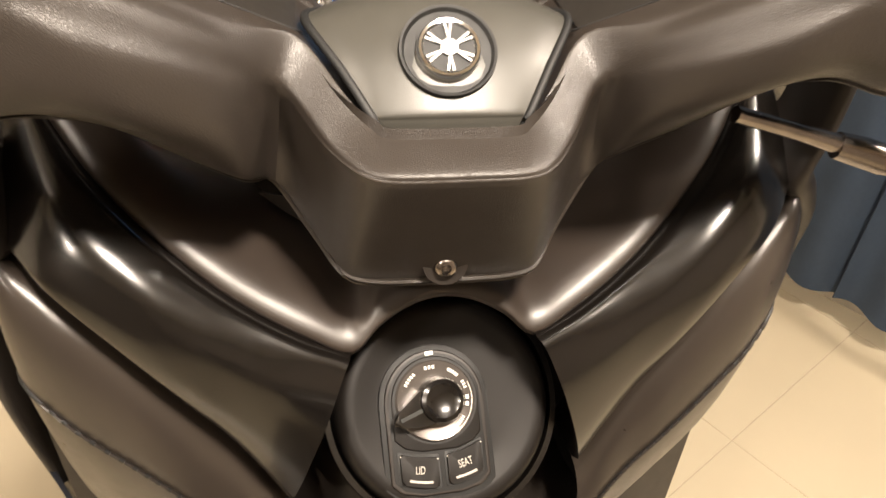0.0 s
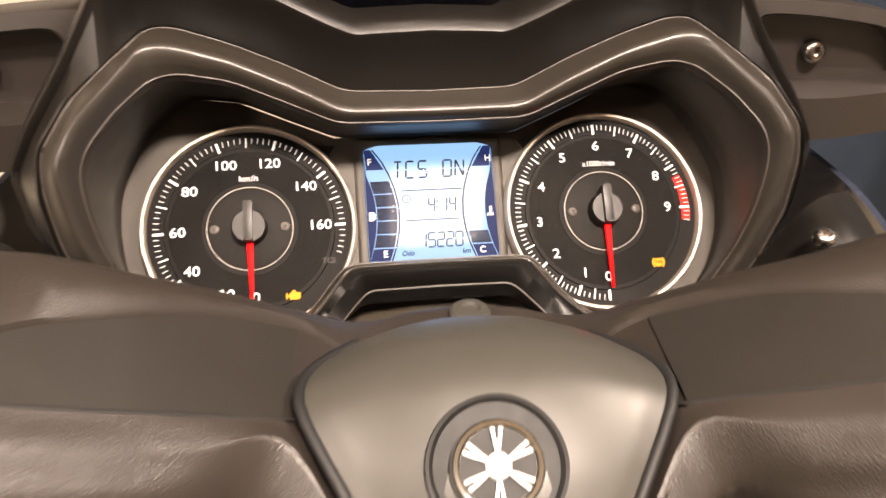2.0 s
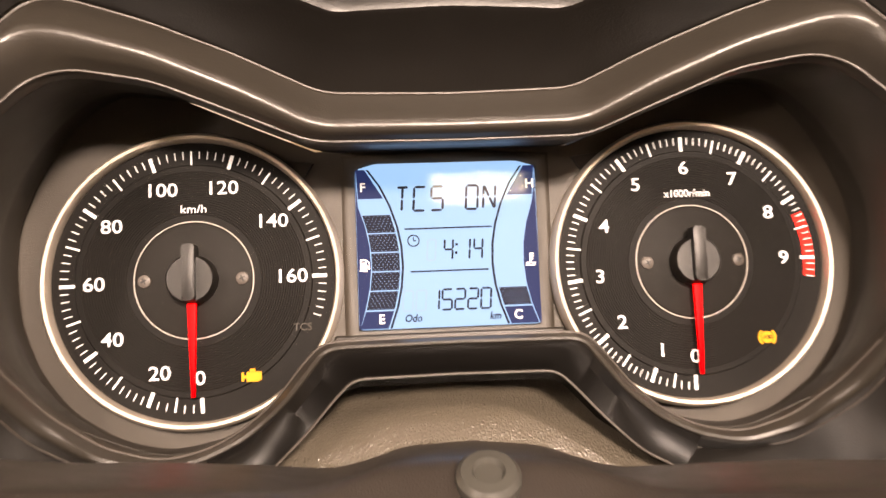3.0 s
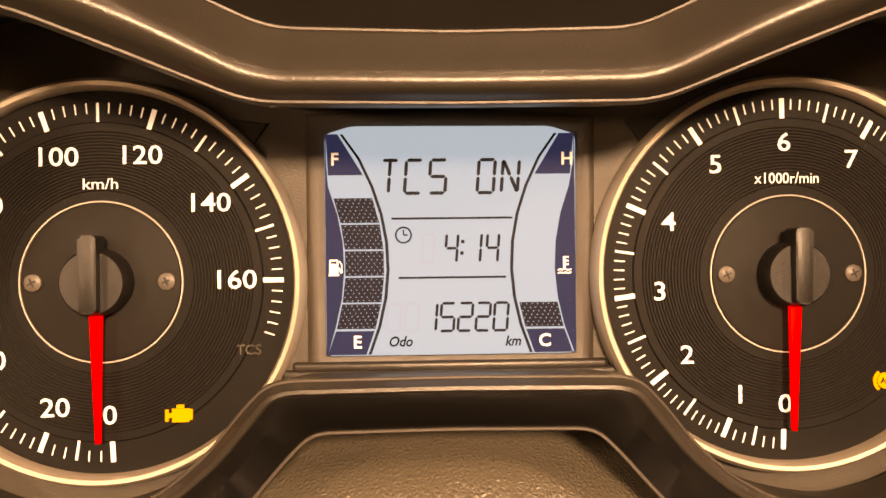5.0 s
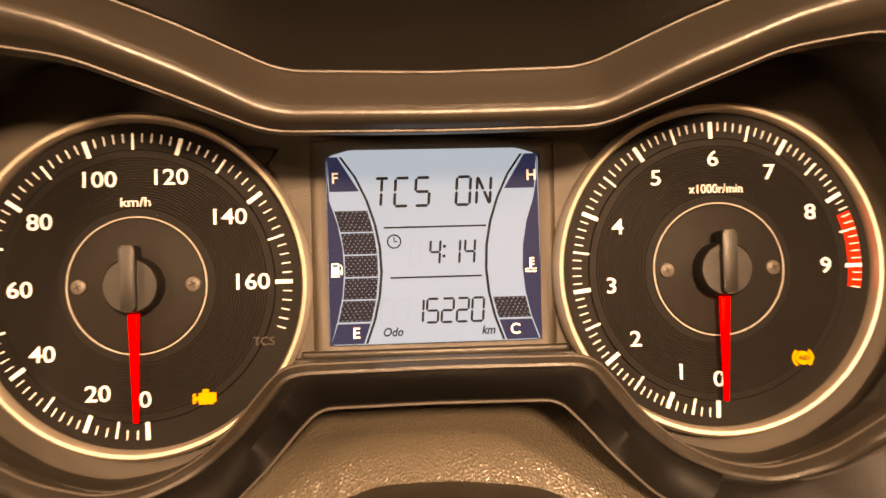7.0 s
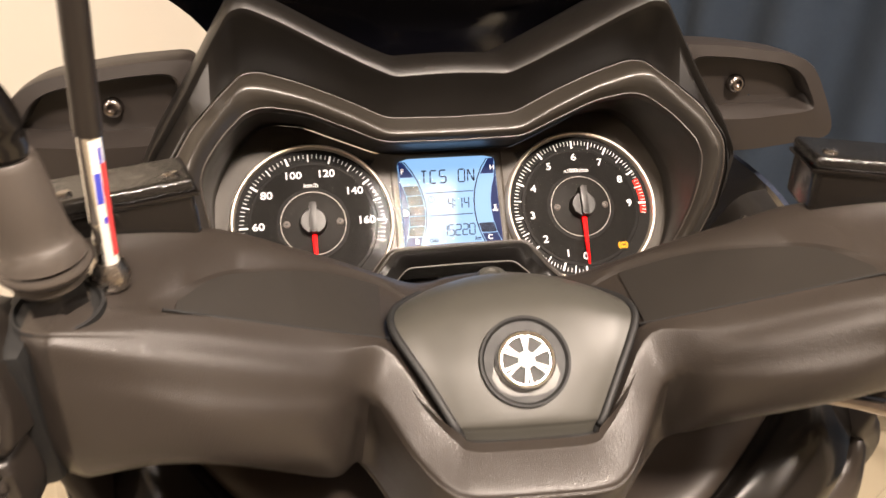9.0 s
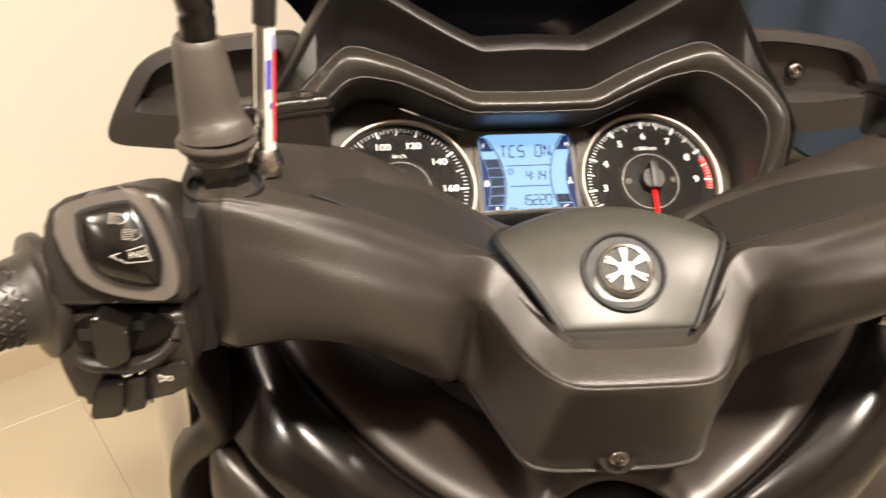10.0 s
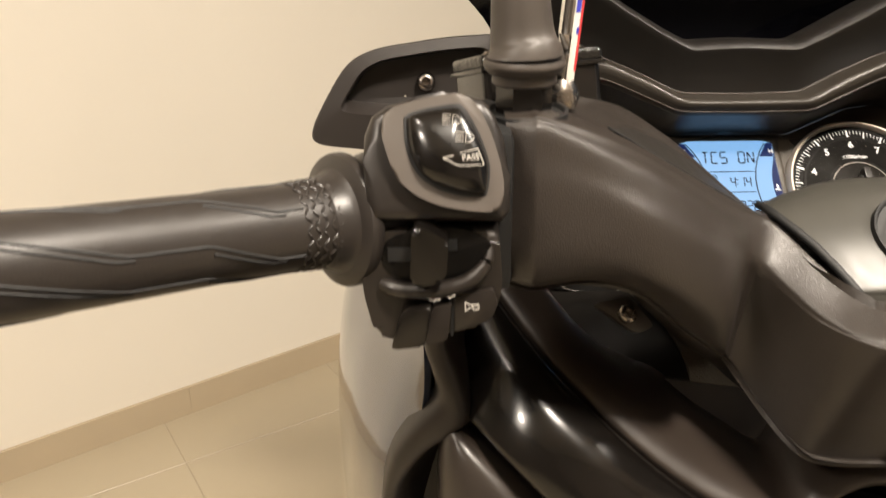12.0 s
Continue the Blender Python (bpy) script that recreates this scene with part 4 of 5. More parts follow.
part("inner_panel", patch([eased(.80, .110, .010), eased(.86, .070, .016), eased(.92, .034, .016), eased(.965, .010, .011), eased(.990, .000, .004), eased(1, 0, 0), eased(1, .003, -.003), eased(1, .02, -.006)], 4, 4, .003), INNERP, scooter, "satin black inner panel of the leg shield")
for side in (-1, 1):
    def blend(t, dy, dz):
        return [(a[0] * (1 - t) + b[0] * t, a[1] * (1 - t) + b[1] * t + dy * k, a[2] * (1 - t) + b[2] * t + dz * k) for a, b, k in zip(C1, C2, (.2, .72, .95, 1, 1, 1, 1))]
    part("gloss_panel", patch([blend(0, .012, -.003), blend(.03, -.003, .003), blend(.14, -.013, .011), blend(.40, -.027, .015), blend(.70, -.031, .012), blend(.88, -.029, .007), blend(.965, -.024, .003), blend(.995, -.010, -.001), blend(1, .022, -.004)], 5, 5, .003, side), GLOSS, scooter, "glossy black curved panel of the leg shield")

    def lid(dx, dy, dz, pinch=0.0):
        n = len(C2) - 1
        return [(C2[0][0] + dx + .003, C2[0][1] + .055, C2[0][2] + dz - .020)] + [(x + dx * (1 - pinch * i / n) + (.008 if i == 0 else .003 if i == 1 else 0), y + dy * (.30 if i == 0 else .85 if i == 1 else 1), z + dz * (1 - pinch * i / n)) for i, (x, y, z) in enumerate(C2)]
    glove = part("glovebox_lid", patch([lid(.000, .022, -.008), lid(.001, .000, -.007), lid(.003, -.016, -.014), lid(.005, -.026, -.034, .1), lid(.005, -.031, -.066, .15), lid(.004, -.031, -.102, .2), lid(.001, -.027, -.140, .2), lid(-.003, -.020, -.180, .2), lid(-.009, -.006, -.220, .2), lid(-.02, .03, -.250, .2)], 5, 5, .004, side), VINYL, scooter, "padded brown-black glove compartment lid with a stitched seam")
    seam = [(side * x, y, z) for x, y, z in spline(lid(.0048, -.0324, -.086, .18), 5)]
    part("seam", tube(seam, .0013, 8, 1), DARK, glove, "dark stitched seam")
    for q, r in list(zip(seam, seam[1:]))[8::1]:
        a, b = Vector(q), Vector(r)
        part("stitch", tube([a + (b - a) * .1 + Vector((0, -.0008, .0008)), a + (b - a) * .75 + Vector((0, -.001, .001))], .0012, 6, 1), BLACK, glove)

# ignition pod
PLACE = BODY
PM = basis((0, -.018, .779), (0, -.68, .73))
PC = PM @ Matrix.Translation((.0035, -.006, 0))
pod = part("ignition_pod", lathe([(.0690, -.060), (.0675, -.016), (.0655, -.006), (.0630, -.0015), (.0595, .0005), (.0540, -.0002), (.0460, -.0022), (.0380, -.0030), (0, -.0030)], PC, 96), POD, scooter, "round satin black ignition switch housing with a shallow dish")
# black ring stands in for the shaded gap round the pod
part("pod_gap_shade", lathe([(.0735, -.060), (.0735, -.012), (.0725, -.0085), (.0690, -.0085), (.0680, -.014), (.0680, -.060)], PC, 96), GLOSS, pod, "glossy black ring in place of the shaded gap round the housing")


def capsule(r, low, mid=-.0035):
    """A rounded plate: half round above, straight sides, a slightly bowed foot."""
    arc = [(mid + r * math.cos(radians(k * 12)), -.003 + r * math.sin(radians(k * 12))) for k in range(16)]
    foot = [(mid - r, low + .006), (mid - r + .006, low + .0005), (mid - r * .4, low - .0022), (mid + r * .4, low - .0022), (mid + r - .006, low + .0005), (mid + r, low + .006)]
    return arc + foot


part("plate_groove", prism(capsule(.0332, -.0585), PM, -.006, .0000, .0004), DARK, pod)
part("plate_rim", prism(capsule(.0300, -.0555), PM, -.004, .0022, .0010, 3), SATIN, pod)
part("rim_groove", prism(capsule(.0280, -.0540), PM, -.004, .0024, .0003), DARK, pod)
part("switch_plate", prism(capsule(.0262, -.0300), PM, -.004, .0034, .0010, 3), POD, pod)
KM = PM @ Matrix.Translation((-.0035, -.003, 0))
part("key_groove", lathe([(.0256, .001), (.0256, .0038), (0, .0038)], KM, 64), DARK, pod)
key_ring = part("key_ring", lathe([(.0240, .001), (.0240, .0050), (.0230, .0062), (.0216, .0058), (.0160, .0046), (0, .0044)], KM, 64), KEYRING, pod, "glossy grey ring with small white lock markings")
knob = part("key_knob", lathe([(.0142, .003), (.0138, .012), (.0124, .0158), (.0100, .0170), (.0080, .0160), (.0045, .0150), (0, .0148)], KM @ Matrix.Translation((.0025, 0, 0)), 48), GLOSS, pod, "glossy black turning ignition knob")
part("knob_wing", prism(soften([(-.0272, -.0130), (-.0120, -.0140), (.0030, -.0120), (.0030, .0090), (-.0080, .0085), (-.0262, -.0065)], .005), KM, .003, .0138, .004, 3), GLOSS, knob)
part("wing_groove", flat([bar(-.0225, -.0092, -.0085, -.0040, .0022)], KM, .0138, .0003), DARK, knob)
for a0, a1, r, n in ((150, 122, .0200, 5), (104, 84, .0198, 3), (62, 40, .0198, 5), (30, 14, .0198, 3), (4, -20, .0195, 2), (-34, -62, .0195, 6)):
    part("ring_mark", flat([bar(*polar(a0 + (a1 - a0) * k / n, r), *polar(a0 + (a1 - a0) * (k + .62) / n, r), .0020) for k in range(n)], KM, .0054), WHITEINK, key_ring)
part("ring_arrow", flat([bar(*polar(24 - k * 9, .0222), *polar(16 - k * 9, .0222), .0004) for k in range(9)], KM, .0060), WHITEINK, key_ring)
part("index_mark", flat([bar(-.0068, .0248, -.0018, .0252, .0024)], PM, .0036), WHITEINK, pod)
for left, right_end, tops, feet, txt in ((-.0278, -.0052, (-.0315, -.0352), (-.0490, -.0532), "LID"), (.0000, .0215, (-.0345, -.0285), (-.0525, -.0475), "SEAT")):
    def bow(x, ends):
        t = (x - left) / (right_end - left)
        return ends[0] + (ends[1] - ends[0]) * t - .0012 * math.sin(math.pi * t)
    xs = [left + (right_end - left) * k / 5 for k in range(6)]
    ring_of = lambda d: [(x + d * (1 if x < left + .001 else -1 if x > right_end - .001 else 0), bow(x, feet) + d) for x in xs] + [(x + d * (1 if x < left + .001 else -1 if x > right_end - .001 else 0), bow(x, tops) - d) for x in xs[::-1]]
    part("button_gap", prism(soften(ring_of(-.0012), .002), PM, -.002, .0030, .0003), DARK, pod)
    push = part("push_button", prism(soften(ring_of(.0003), .0022), PM, -.002, .0058, .0020, 4), POD, pod, "black release button")
    part("button_edge", tube([tuple(PM @ Vector((x, bow(x, feet) + .0034, .0060))) for x in xs[1:-1]], .0008, 6, 2), MARK, push)
    part("button_edge", tube([tuple(PM @ Vector((x, bow(x, tops) - .0016, .0052))) for x in xs], .0005, 6, 2), MARK, push)
    lettering("button_word", txt, .0066, PM @ Matrix.Translation(((left + right_end) / 2, (sum(tops) + sum(feet)) / 4, .0060)) @ pose(0, 0, 0, 0, 0, -8 if txt == "LID" else 12), MARK, push, 0.60, 0.0)

# ---- right switch housing
PLACE = BAR
right = part("right_switch_housing", box(pose(.2520, -.012, 1.024, 8, 0, -4), .056, .072, .076, .012, 4), BLACK, scooter, "black right handlebar switch housing")
part("housing_step", box(pose(.2560, -.047, 1.006, 8, 0, -4), .040, .014, .034, .004, 3), GLOSS, right)

# ---- left controls
PLACE = Matrix.Identity(4)
GA, GB = Vector((-.275, -.036, 1.0230)), Vector((-.405, -.126, 1.0405))
gd = (GB - GA).normalized()
grip = part("left_grip", tube([GA, GA + gd * .012, GA + gd * .03, GA + gd * .08, GA + gd * .15], [.0178, .0180, .0170, .0172, .0178], 48, 5), RUBBER, scooter, "black rubber handlebar grip with dark angular lines standing for grooves")
part("grip_collar", lathe([(.0178, .0110), (.0188, .0085), (.0195, .0050), (.0212, .0028), (.0252, .0020), (.0268, .0012), (.0274, -.0002), (.0274, -.0030), (.0266, -.0042), (.0240, -.0048), (.0236, -.0120)], basis(GA + gd * .0028, gd), 72), RUBBER, grip, "rubber flange at the inner end of the grip")
RM = basis((-.2335, -.0555, 1.053), (-.03, -.93, .36))
FM = basis((-.2385, -.0600, 1.0050), (-.10, -1, .04))
UPPER = [(.0200, -.0238), (.0232, -.0200), (.0233, -.0071), (.0215, .0076), (.0182, .0166), (.0143, .0222), (.0054, .0251), (-.0013, .0252), (-.0114, .0237), (-.0227, .0210), (-.0290, .0168), (-.0318, .0100), (-.0325, .0000), (-.0322, -.0150), (-.0290, -.0225)]
housing = part("switch_housing", prism(UPPER, RM, -.052, -.0025, .0120, 6), BLACK, scooter, "glossy black left handlebar switch housing")
LOWER = [(.0252, -.0032), (.0228, -.0121), (.0195, -.0195), (.0060, -.0225), (-.0032, -.0255), (-.0200, -.0262), (-.0262, -.0235), (-.0300, -.0060), (-.0305, .0200), (.0235, .0200)]
part("housing_foot", prism(soften(LOWER[::-1], .005), FM, -.050, -.0010, .0085, 5), BLACK, housing)
part("housing_neck", tube([GA + gd * .0005, GA - gd * .006, GA - gd * .014, GA - gd * .030], [.0235, .0245, .0270, .0300], 40, 4), BLACK, housing)
RINGOUT = [(-.0241, .0159), (-.0186, .0196), (-.0077, .0222), (.0010, .0237), (.0059, .0233), (.0108, .0192), (.0150, .0110), (.0182, .0012), (.0201, -.0087), (.0197, -.0163), (.0175, -.0196), (.0136, -.0204), (.0049, -.0195), (-.0050, -.0172), (-.0137, -.0127), (-.0201, -.0060), (-.0238, .0050), (-.0248, .0104)]
HOLE = [(-.0160, .0147), (-.0088, .0176), (.0010, .0190), (.0048, .0188), (.0080, .0144), (.0112, .0078), (.0138, .0002), (.0146, -.0053), (.0137, -.0124), (.0120, -.0143), (.0049, -.0138), (-.0038, -.0111), (-.0103, -.0067), (-.0140, -.0006), (-.0158, .0071)]


def swell(outline, d):
    """An outline moved outwards by d from its own middle."""
    cx, cy = sum(p[0] for p in outline) / len(outline), sum(p[1] for p in outline) / len(outline)
    return [(x + d * (x - cx) / math.hypot(x - cx, y - cy), y + d * (y - cy) / math.hypot(x - cx, y - cy)) for x, y in outline]


part("switch_ring", prism(rounded(RINGOUT[::-1], 3), RM, -.010, .0030, .0012, 3), GREYRING, housing, "satin grey surround of the beam switch")
part("switch_gap", prism(rounded(swell(HOLE, .0006)[::-1], 3), RM, -.002, .0034, .0002), DARK, housing)
BM = RM @ Matrix.Translation((0, 0, .0004)) @ pose(0, 0, 0, -8, 4, 0)
beam = part("beam_switch", ring_loft([[tuple(BM @ Vector((-.0004 + (x + .0004) * k, .0028 + (y - .0028) * k, h))) for x, y in rounded(swell(HOLE, -.0004), 3)] for k, h in ((1, -.004), (1, .0035), (.97, .0052), (.88, .0068), (.70, .0083), (.45, .0094), (.20, .0099), (.02, .0100))], 1), GLOSS, housing, "glossy black headlight beam rocker switch")


def lamp_icon(cx, cy, s):
    f = BM @ Matrix.Translation((cx, cy, .0098)) @ pose(0, 0, 0, 0, 0, -6)
    arc = [(s * .1, -s * .55), (s * .55, -s * .45), (s * .9, -s * .1), (s * .9, s * .15), (s * .55, s * .48), (s * .1, s * .55), (s * .1, -s * .55)]
    lines = [bar(*a, *b, s * .055) for a, b in zip(arc, arc[1:])] + [bar(-s * .95, y * s, -s * .12, y * s + s * .08, s * .055) for y in (-.5, -.25, 0, .25, .5)]
    part("beam_icon", flat(lines, f, 0, .0002), MARK, beam, smooth=False)


lamp_icon(.0006, .0118, .0036)
lamp_icon(.0052, .0054, .0036)
lettering("button_word", "PASS", .0034, BM @ Matrix.Translation((.0070, -.0022, .0100)) @ pose(0, 0, 0, 0, 0, 5), MARK, beam, .90, .0)
TRI = [(-.0030, -.0022), (.0098, .0012), (.0118, -.0048), (.0030, -.0052)]
part("pass_outline", flat([bar(*p, *q, .00028) for p, q in zip(TRI, TRI[1:] + TRI[:1])], BM, .0096, .0002), MARK, beam)

# turn signal slider, dark plates standing for its shaded recess and slots, with a lit ledge below
part("signal_recess_shade", prism(soften([(-.0230, .0050), (-.0215, .0165), (-.0080, .0215), (.0080, .0215), (.0190, .0185), (.0215, .0120), (.0170, .0030), (.0020, -.0020), (-.0150, .0000)], .005)[::-1], FM, -.006, -.0004, .0015, 2), TRIM, housing)
part("signal_slot_shade", flat([[(-.0195, .0080), (-.0085, .0080), (-.0085, .0136), (-.0195, .0136)], [(.0030, .0126), (.0075, .0126), (.0075, .0172), (.0030, .0172)]], FM, -.0002, .0003), DARK, housing)
ledge = [(-.0225, -.0015, -.001), (-.0180, -.0026, .0010), (-.0100, -.0034, .0022), (.0014, -.0028, .0026), (.0119, .0006, .0018), (.0188, .0075, .0002), (.0205, .0140, -.002)]
part("signal_ledge", tube([tuple(FM @ Vector(q)) for q in ledge], [.0022, .0030, .0034, .0034, .0032, .0024, .0010], 14, 5), BLACK, housing)
part("signal_switch", prism(soften([(-.0102, .0030), (-.0072, .0012), (.0006, .0026), (.0036, .0064), (.0046, .0196), (-.0030, .0240), (-.0070, .0252), (-.0092, .0238)], .0016), FM, -.004, .0100, .0022, 4), GLOSS, housing, "glossy black turn signal slider")
for dx, dy, sg in ((-.0014, -.0052, -1), (.0042, -.0036, 1)):
    tipx = dx + sg * .0024
    head = [(dx, dy + .0009), (dx, dy + .0019), (tipx, dy), (dx, dy - .0019), (dx, dy - .0009), (dx - sg * .0020, dy - .0009), (dx - sg * .0020, dy + .0009), (dx, dy + .0009)]
    part("arrow_mark", flat([bar(*p, *q, .00024) for p, q in zip(head, head[1:])], FM, .0050, .0002), WHITEINK, housing)
part("pass_trigger", prism(soften([(-.0190, -.0262), (-.0052, -.0245), (-.0022, -.0078), (-.0140, -.0092)], .0022), FM, -.012, .0085, .0032, 4), GLOSS, housing, "glossy black lower trigger")
part("trigger_side", prism(soften([(-.0056, -.0262), (.0034, -.0236), (.0052, -.0078), (-.0022, -.0095)], .0012), FM, -.012, .0045, .0014), BLACK, housing)
part("button_slit", flat([bar(.0050, -.0235, .0058, -.0060, .0012)], FM, .0006, .0006), DARK, housing)
part("horn_button", prism(soften([(.0062, -.0215), (.0200, -.0165), (.0232, -.0090), (.0214, -.0030), (.0064, -.0062)], .0012), FM, -.012, .0012, .0010), BLACK, housing, "black horn button")
HM = FM @ Matrix.Translation((.0132, -.0105, 0))
horn = [bar(-.0028, .0020, -.0028, -.0020, .0003), bar(-.0028, .0018, -.0008, .0006, .0003), bar(-.0028, -.0018, -.0008, -.0006, .0003), bar(-.0008, .0006, .0026, .0010, .0003), bar(-.0008, -.0006, .0006, -.0006, .0003)]
horn += [bar(.0012 + .0015 * math.cos(k * .7 - 2.2), -.0003 + .0011 * math.sin(k * .7 - 2.2), .0012 + .0015 * math.cos(k * .7 - 1.5), -.0003 + .0011 * math.sin(k * .7 - 1.5), .0003) for k in range(7)]
part("horn_icon", flat(horn, HM, .0013, .0002), WHITEINK, housing)
# dark filler block, added for the shade in the slit beside the bar cover
part("housing_gap_shade", box(pose(-.2130, -.008, 1.024), .014, .066, .070, .006), DARK, housing)

# relief of the grip: thin dark lines for the shade in its grooves, and the knurled end
GMAT = basis(GA, gd, (0, 0, 1))


def on_grip(a, d, h=0.0):
    r = float(np.interp(d, (0, .012, .03, .08, .15), (.0178, .0180, .0170, .0172, .0178))) + h
    return GMAT @ Vector((r * math.cos(radians(a)), r * math.sin(radians(a)), d))


face_angle = math.degrees(math.atan2((GMAT.inverted().to_3x3() @ Vector((.03, -.9, .35))).y, (GMAT.inverted().to_3x3() @ Vector((.03, -.9, .35))).x))


def grip_line(line, h=-.0001):
    pts = []
    for (a0, d0), (a1, d1) in zip(line, line[1:]):
        pts += [on_grip(face_angle + a0 + (a1 - a0) * k / 6, d0 + (d1 - d0) * k / 6, h) for k in range(6)]
    return tube(pts + [on_grip(face_angle + line[-1][0], line[-1][1], h)], .0006, 6, 1)


for da in (-43, 20, 83, 146, 209, 272):
    part("grip_groove_line", grip_line([(da, .0265), (da, .037), (da + 32, .064), (da + 34, .092), (da + 74, .134), (da + 74, .146)]), DARK, grip)
    part("grip_groove_line", grip_line([(da - 5, .034), (da - 5, .040), (da + 22, .063)]), DARK, grip)
    part("grip_groove_line", grip_line([(da + 29, .090), (da + 30, .096), (da + 66, .134)]), DARK, grip)
knurl = bmesh.new()
for i in range(34):
    for j in range(6):
        a, d = i * 360 / 34 + (j % 2) * 5, .0085 + j * .0034
        tw = 8 if (i + j) % 2 else -8
        p, q = on_grip(a - 4, d - .0011 * (1 if tw > 0 else -1), -.0001), on_grip(a + 4, d + .0011 * (1 if tw > 0 else -1), -.0001)
        t2 = tube([p, (p + q) / 2 + (p - on_grip(a, d, -.01)).normalized() * .0003, q], [.0003, .0006, .0003], 6, 2)
        me = bpy.data.meshes.new("tmp")
        t2.to_mesh(me), t2.free()
        knurl.from_mesh(me)
        bpy.data.meshes.remove(me)
part("grip_knurl", knurl, RUBBER, grip, "raised chevron knurling")

# mirror stem
part("mirror_boot", tube([(-.199, -.012, 1.0765), (-.199, -.012, 1.0800), (-.199, -.012, 1.0845), (-.200, -.011, 1.0915), (-.201, -.010, 1.107), (-.202, -.008, 1.121), (-.202, -.008, 1.1235)], [.0150, .0172, .0155, .0132, .0118, .0102, .0082], 36, 4), BOOT, scooter, "dark grey rubber boot round the mirror stem")
part("stem_washer", lathe([(.0125, -.001), (.0135, .0), (.0135, .0035), (.0125, .0045), (0, .0045)], basis((-.199, -.012, 1.0725), (0, 0, 1), (0, 1, 0)), 36), BOOT, scooter)
part("mirror_nut", lathe([(.0118, -.012), (.0118, .0085), (.0105, .0095), (0, .0095)], basis((-.199, -.012, 1.0635), (0, 0, 1), (0, 1, 0)), 6), GLOSS, scooter)
# dark disc laid on the cover as the shade inside the stem's hole
part("stem_hole_shade", lathe([(.0172, -.004), (.0172, .0006), (.0160, .0008), (.0150, -.0010), (0, -.0010)], basis((-.198, -.0150, 1.0608), (0, -.06, 1), (0, 1, 0)), 36), DARK, scooter)
part("mirror_stem", tube([(-.202, -.008, 1.118), (-.201, -.008, 1.137), (-.207, -.008, 1.150), (-.222, -.008, 1.160), (-.28, -.008, 1.19), (-.36, -.01, 1.24)], .0075, 24, 6), GLOSS, scooter, "curved glossy black mirror stem")
rod = part("stay_rod", tube([(-.181, .001, 1.060), (-.1785, .000, 1.09), (-.175, .000, 1.128)], .0045, 24, 4), CHROME, scooter, "thin chrome rod with a red and blue printed sticker")
axis = [Vector(p) for p in spline([(-.181, .001, 1.060), (-.1785, .000, 1.09), (-.175, .000, 1.128)], 12)]
for mat, a, z0, z1, half, lift in ((WHITEINK, -54, 1.069, 1.126, 32, .00475), (REDINK, -32, 1.074, 1.116, 15, .0049), (BLUEINK, -66, 1.097, 1.113, 14, .0049), (BLUEINK, -42, 1.112, 1.123, 8, .0049), (BLUEINK, -56, 1.088, 1.094, 8, .0049)):
    ring_rows = [[c + Vector((math.cos(radians(a + e)) * lift, math.sin(radians(a + e)) * lift, 0)) for e in (-half, -half * .5, 0, half * .5, half)] for c in axis if z0 <= c.z <= z1]
    part("sticker", sheet(ring_rows, .0001, None, (math.cos(radians(a)), math.sin(radians(a)), 0)), mat, rod)
part("rod_foot", lathe([(.0075, -.004), (.0085, .001), (.0070, .005), (.005, .008)], basis((-.181, .001, 1.063), (.08, 0, 1), (0, 1, 0)), 24), STEEL, rod)
part("rod_sleeve", tube([(-.1752, .000, 1.126), (-.172, .000, 1.153), (-.150, .000, 1.33)], .0050, 24, 3), BLACK, rod, "black upper sleeve")

for rx, ry, rz, turn in ((-.186, .062, 1.054, 15), (.181, .040, 1.0535, -19)):
    rm = pose(rx, ry, rz, -13, 0, turn)
    res = part("brake_reservoir", box(rm, .062, .044, .026, .004, 3), GLOSS, scooter, "glossy black brake fluid reservoir with a lid")
    lid_part = part("reservoir_lid", box(rm @ Matrix.Translation((0, 0, .0145)), .064, .046, .007, .0028, 3), WETLID, res, "pebbled glossy black lid")
    part("lid_flange", box(rm @ Matrix.Translation((0, 0, .0105)), .066, .048, .0022, .0009), GLOSS, res)
    for q in range(2):
        part("lid_screw", lathe([(.0038, 0), (.0038, .0012), (.0028, .0018), (0, .0012)], rm @ Matrix.Translation((-.023 + .046 * q, -.012, .0178)), 16), STEEL, res)

left_lever = part("brake_lever", tube([(-.250, .020, .998), (-.29, .014, .998), (-.36, -.012, 1.000), LEVERTIP + Vector((.014, .004, -.010)), LEVERTIP], [.006, .006, .0058, .0065, .0095], 16, 4), LEVER, scooter, "dark bare metal brake lever behind the grip")
lever = part("brake_lever", tube([(.150, -.002, .952), (.19, -.004, .940), (.225, -.010, .930), (.245, -.018, .925), (.30, -.045, .925), (.36, -.07, .93)], [.0045, .0048, .006, .0078, .0075, .0075], 20, 5), LEVER, scooter, "dark bare metal brake lever")
part("lever_ferrule", tube([(.214, -.007, .932), (.228, -.011, .929), (.240, -.016, .926)], [.0075, .0085, .0085], 20, 2), LEVER, lever)

bracket = part("bar_bracket", prism(soften([(-.017, .008), (.004, .010), (.016, -.008), (.004, -.011), (-.006, -.002)], .004)[::-1], basis(BRACKET, (.1, -.75, .65)), -.003, .0, .0008), BADGE, scooter, "bare metal bracket under the handlebar")
screw(scooter, BRACKET + Vector((.001, -.0006, .0005)), (.1, -.75, .65), .0052, STEEL, "bracket_screw")

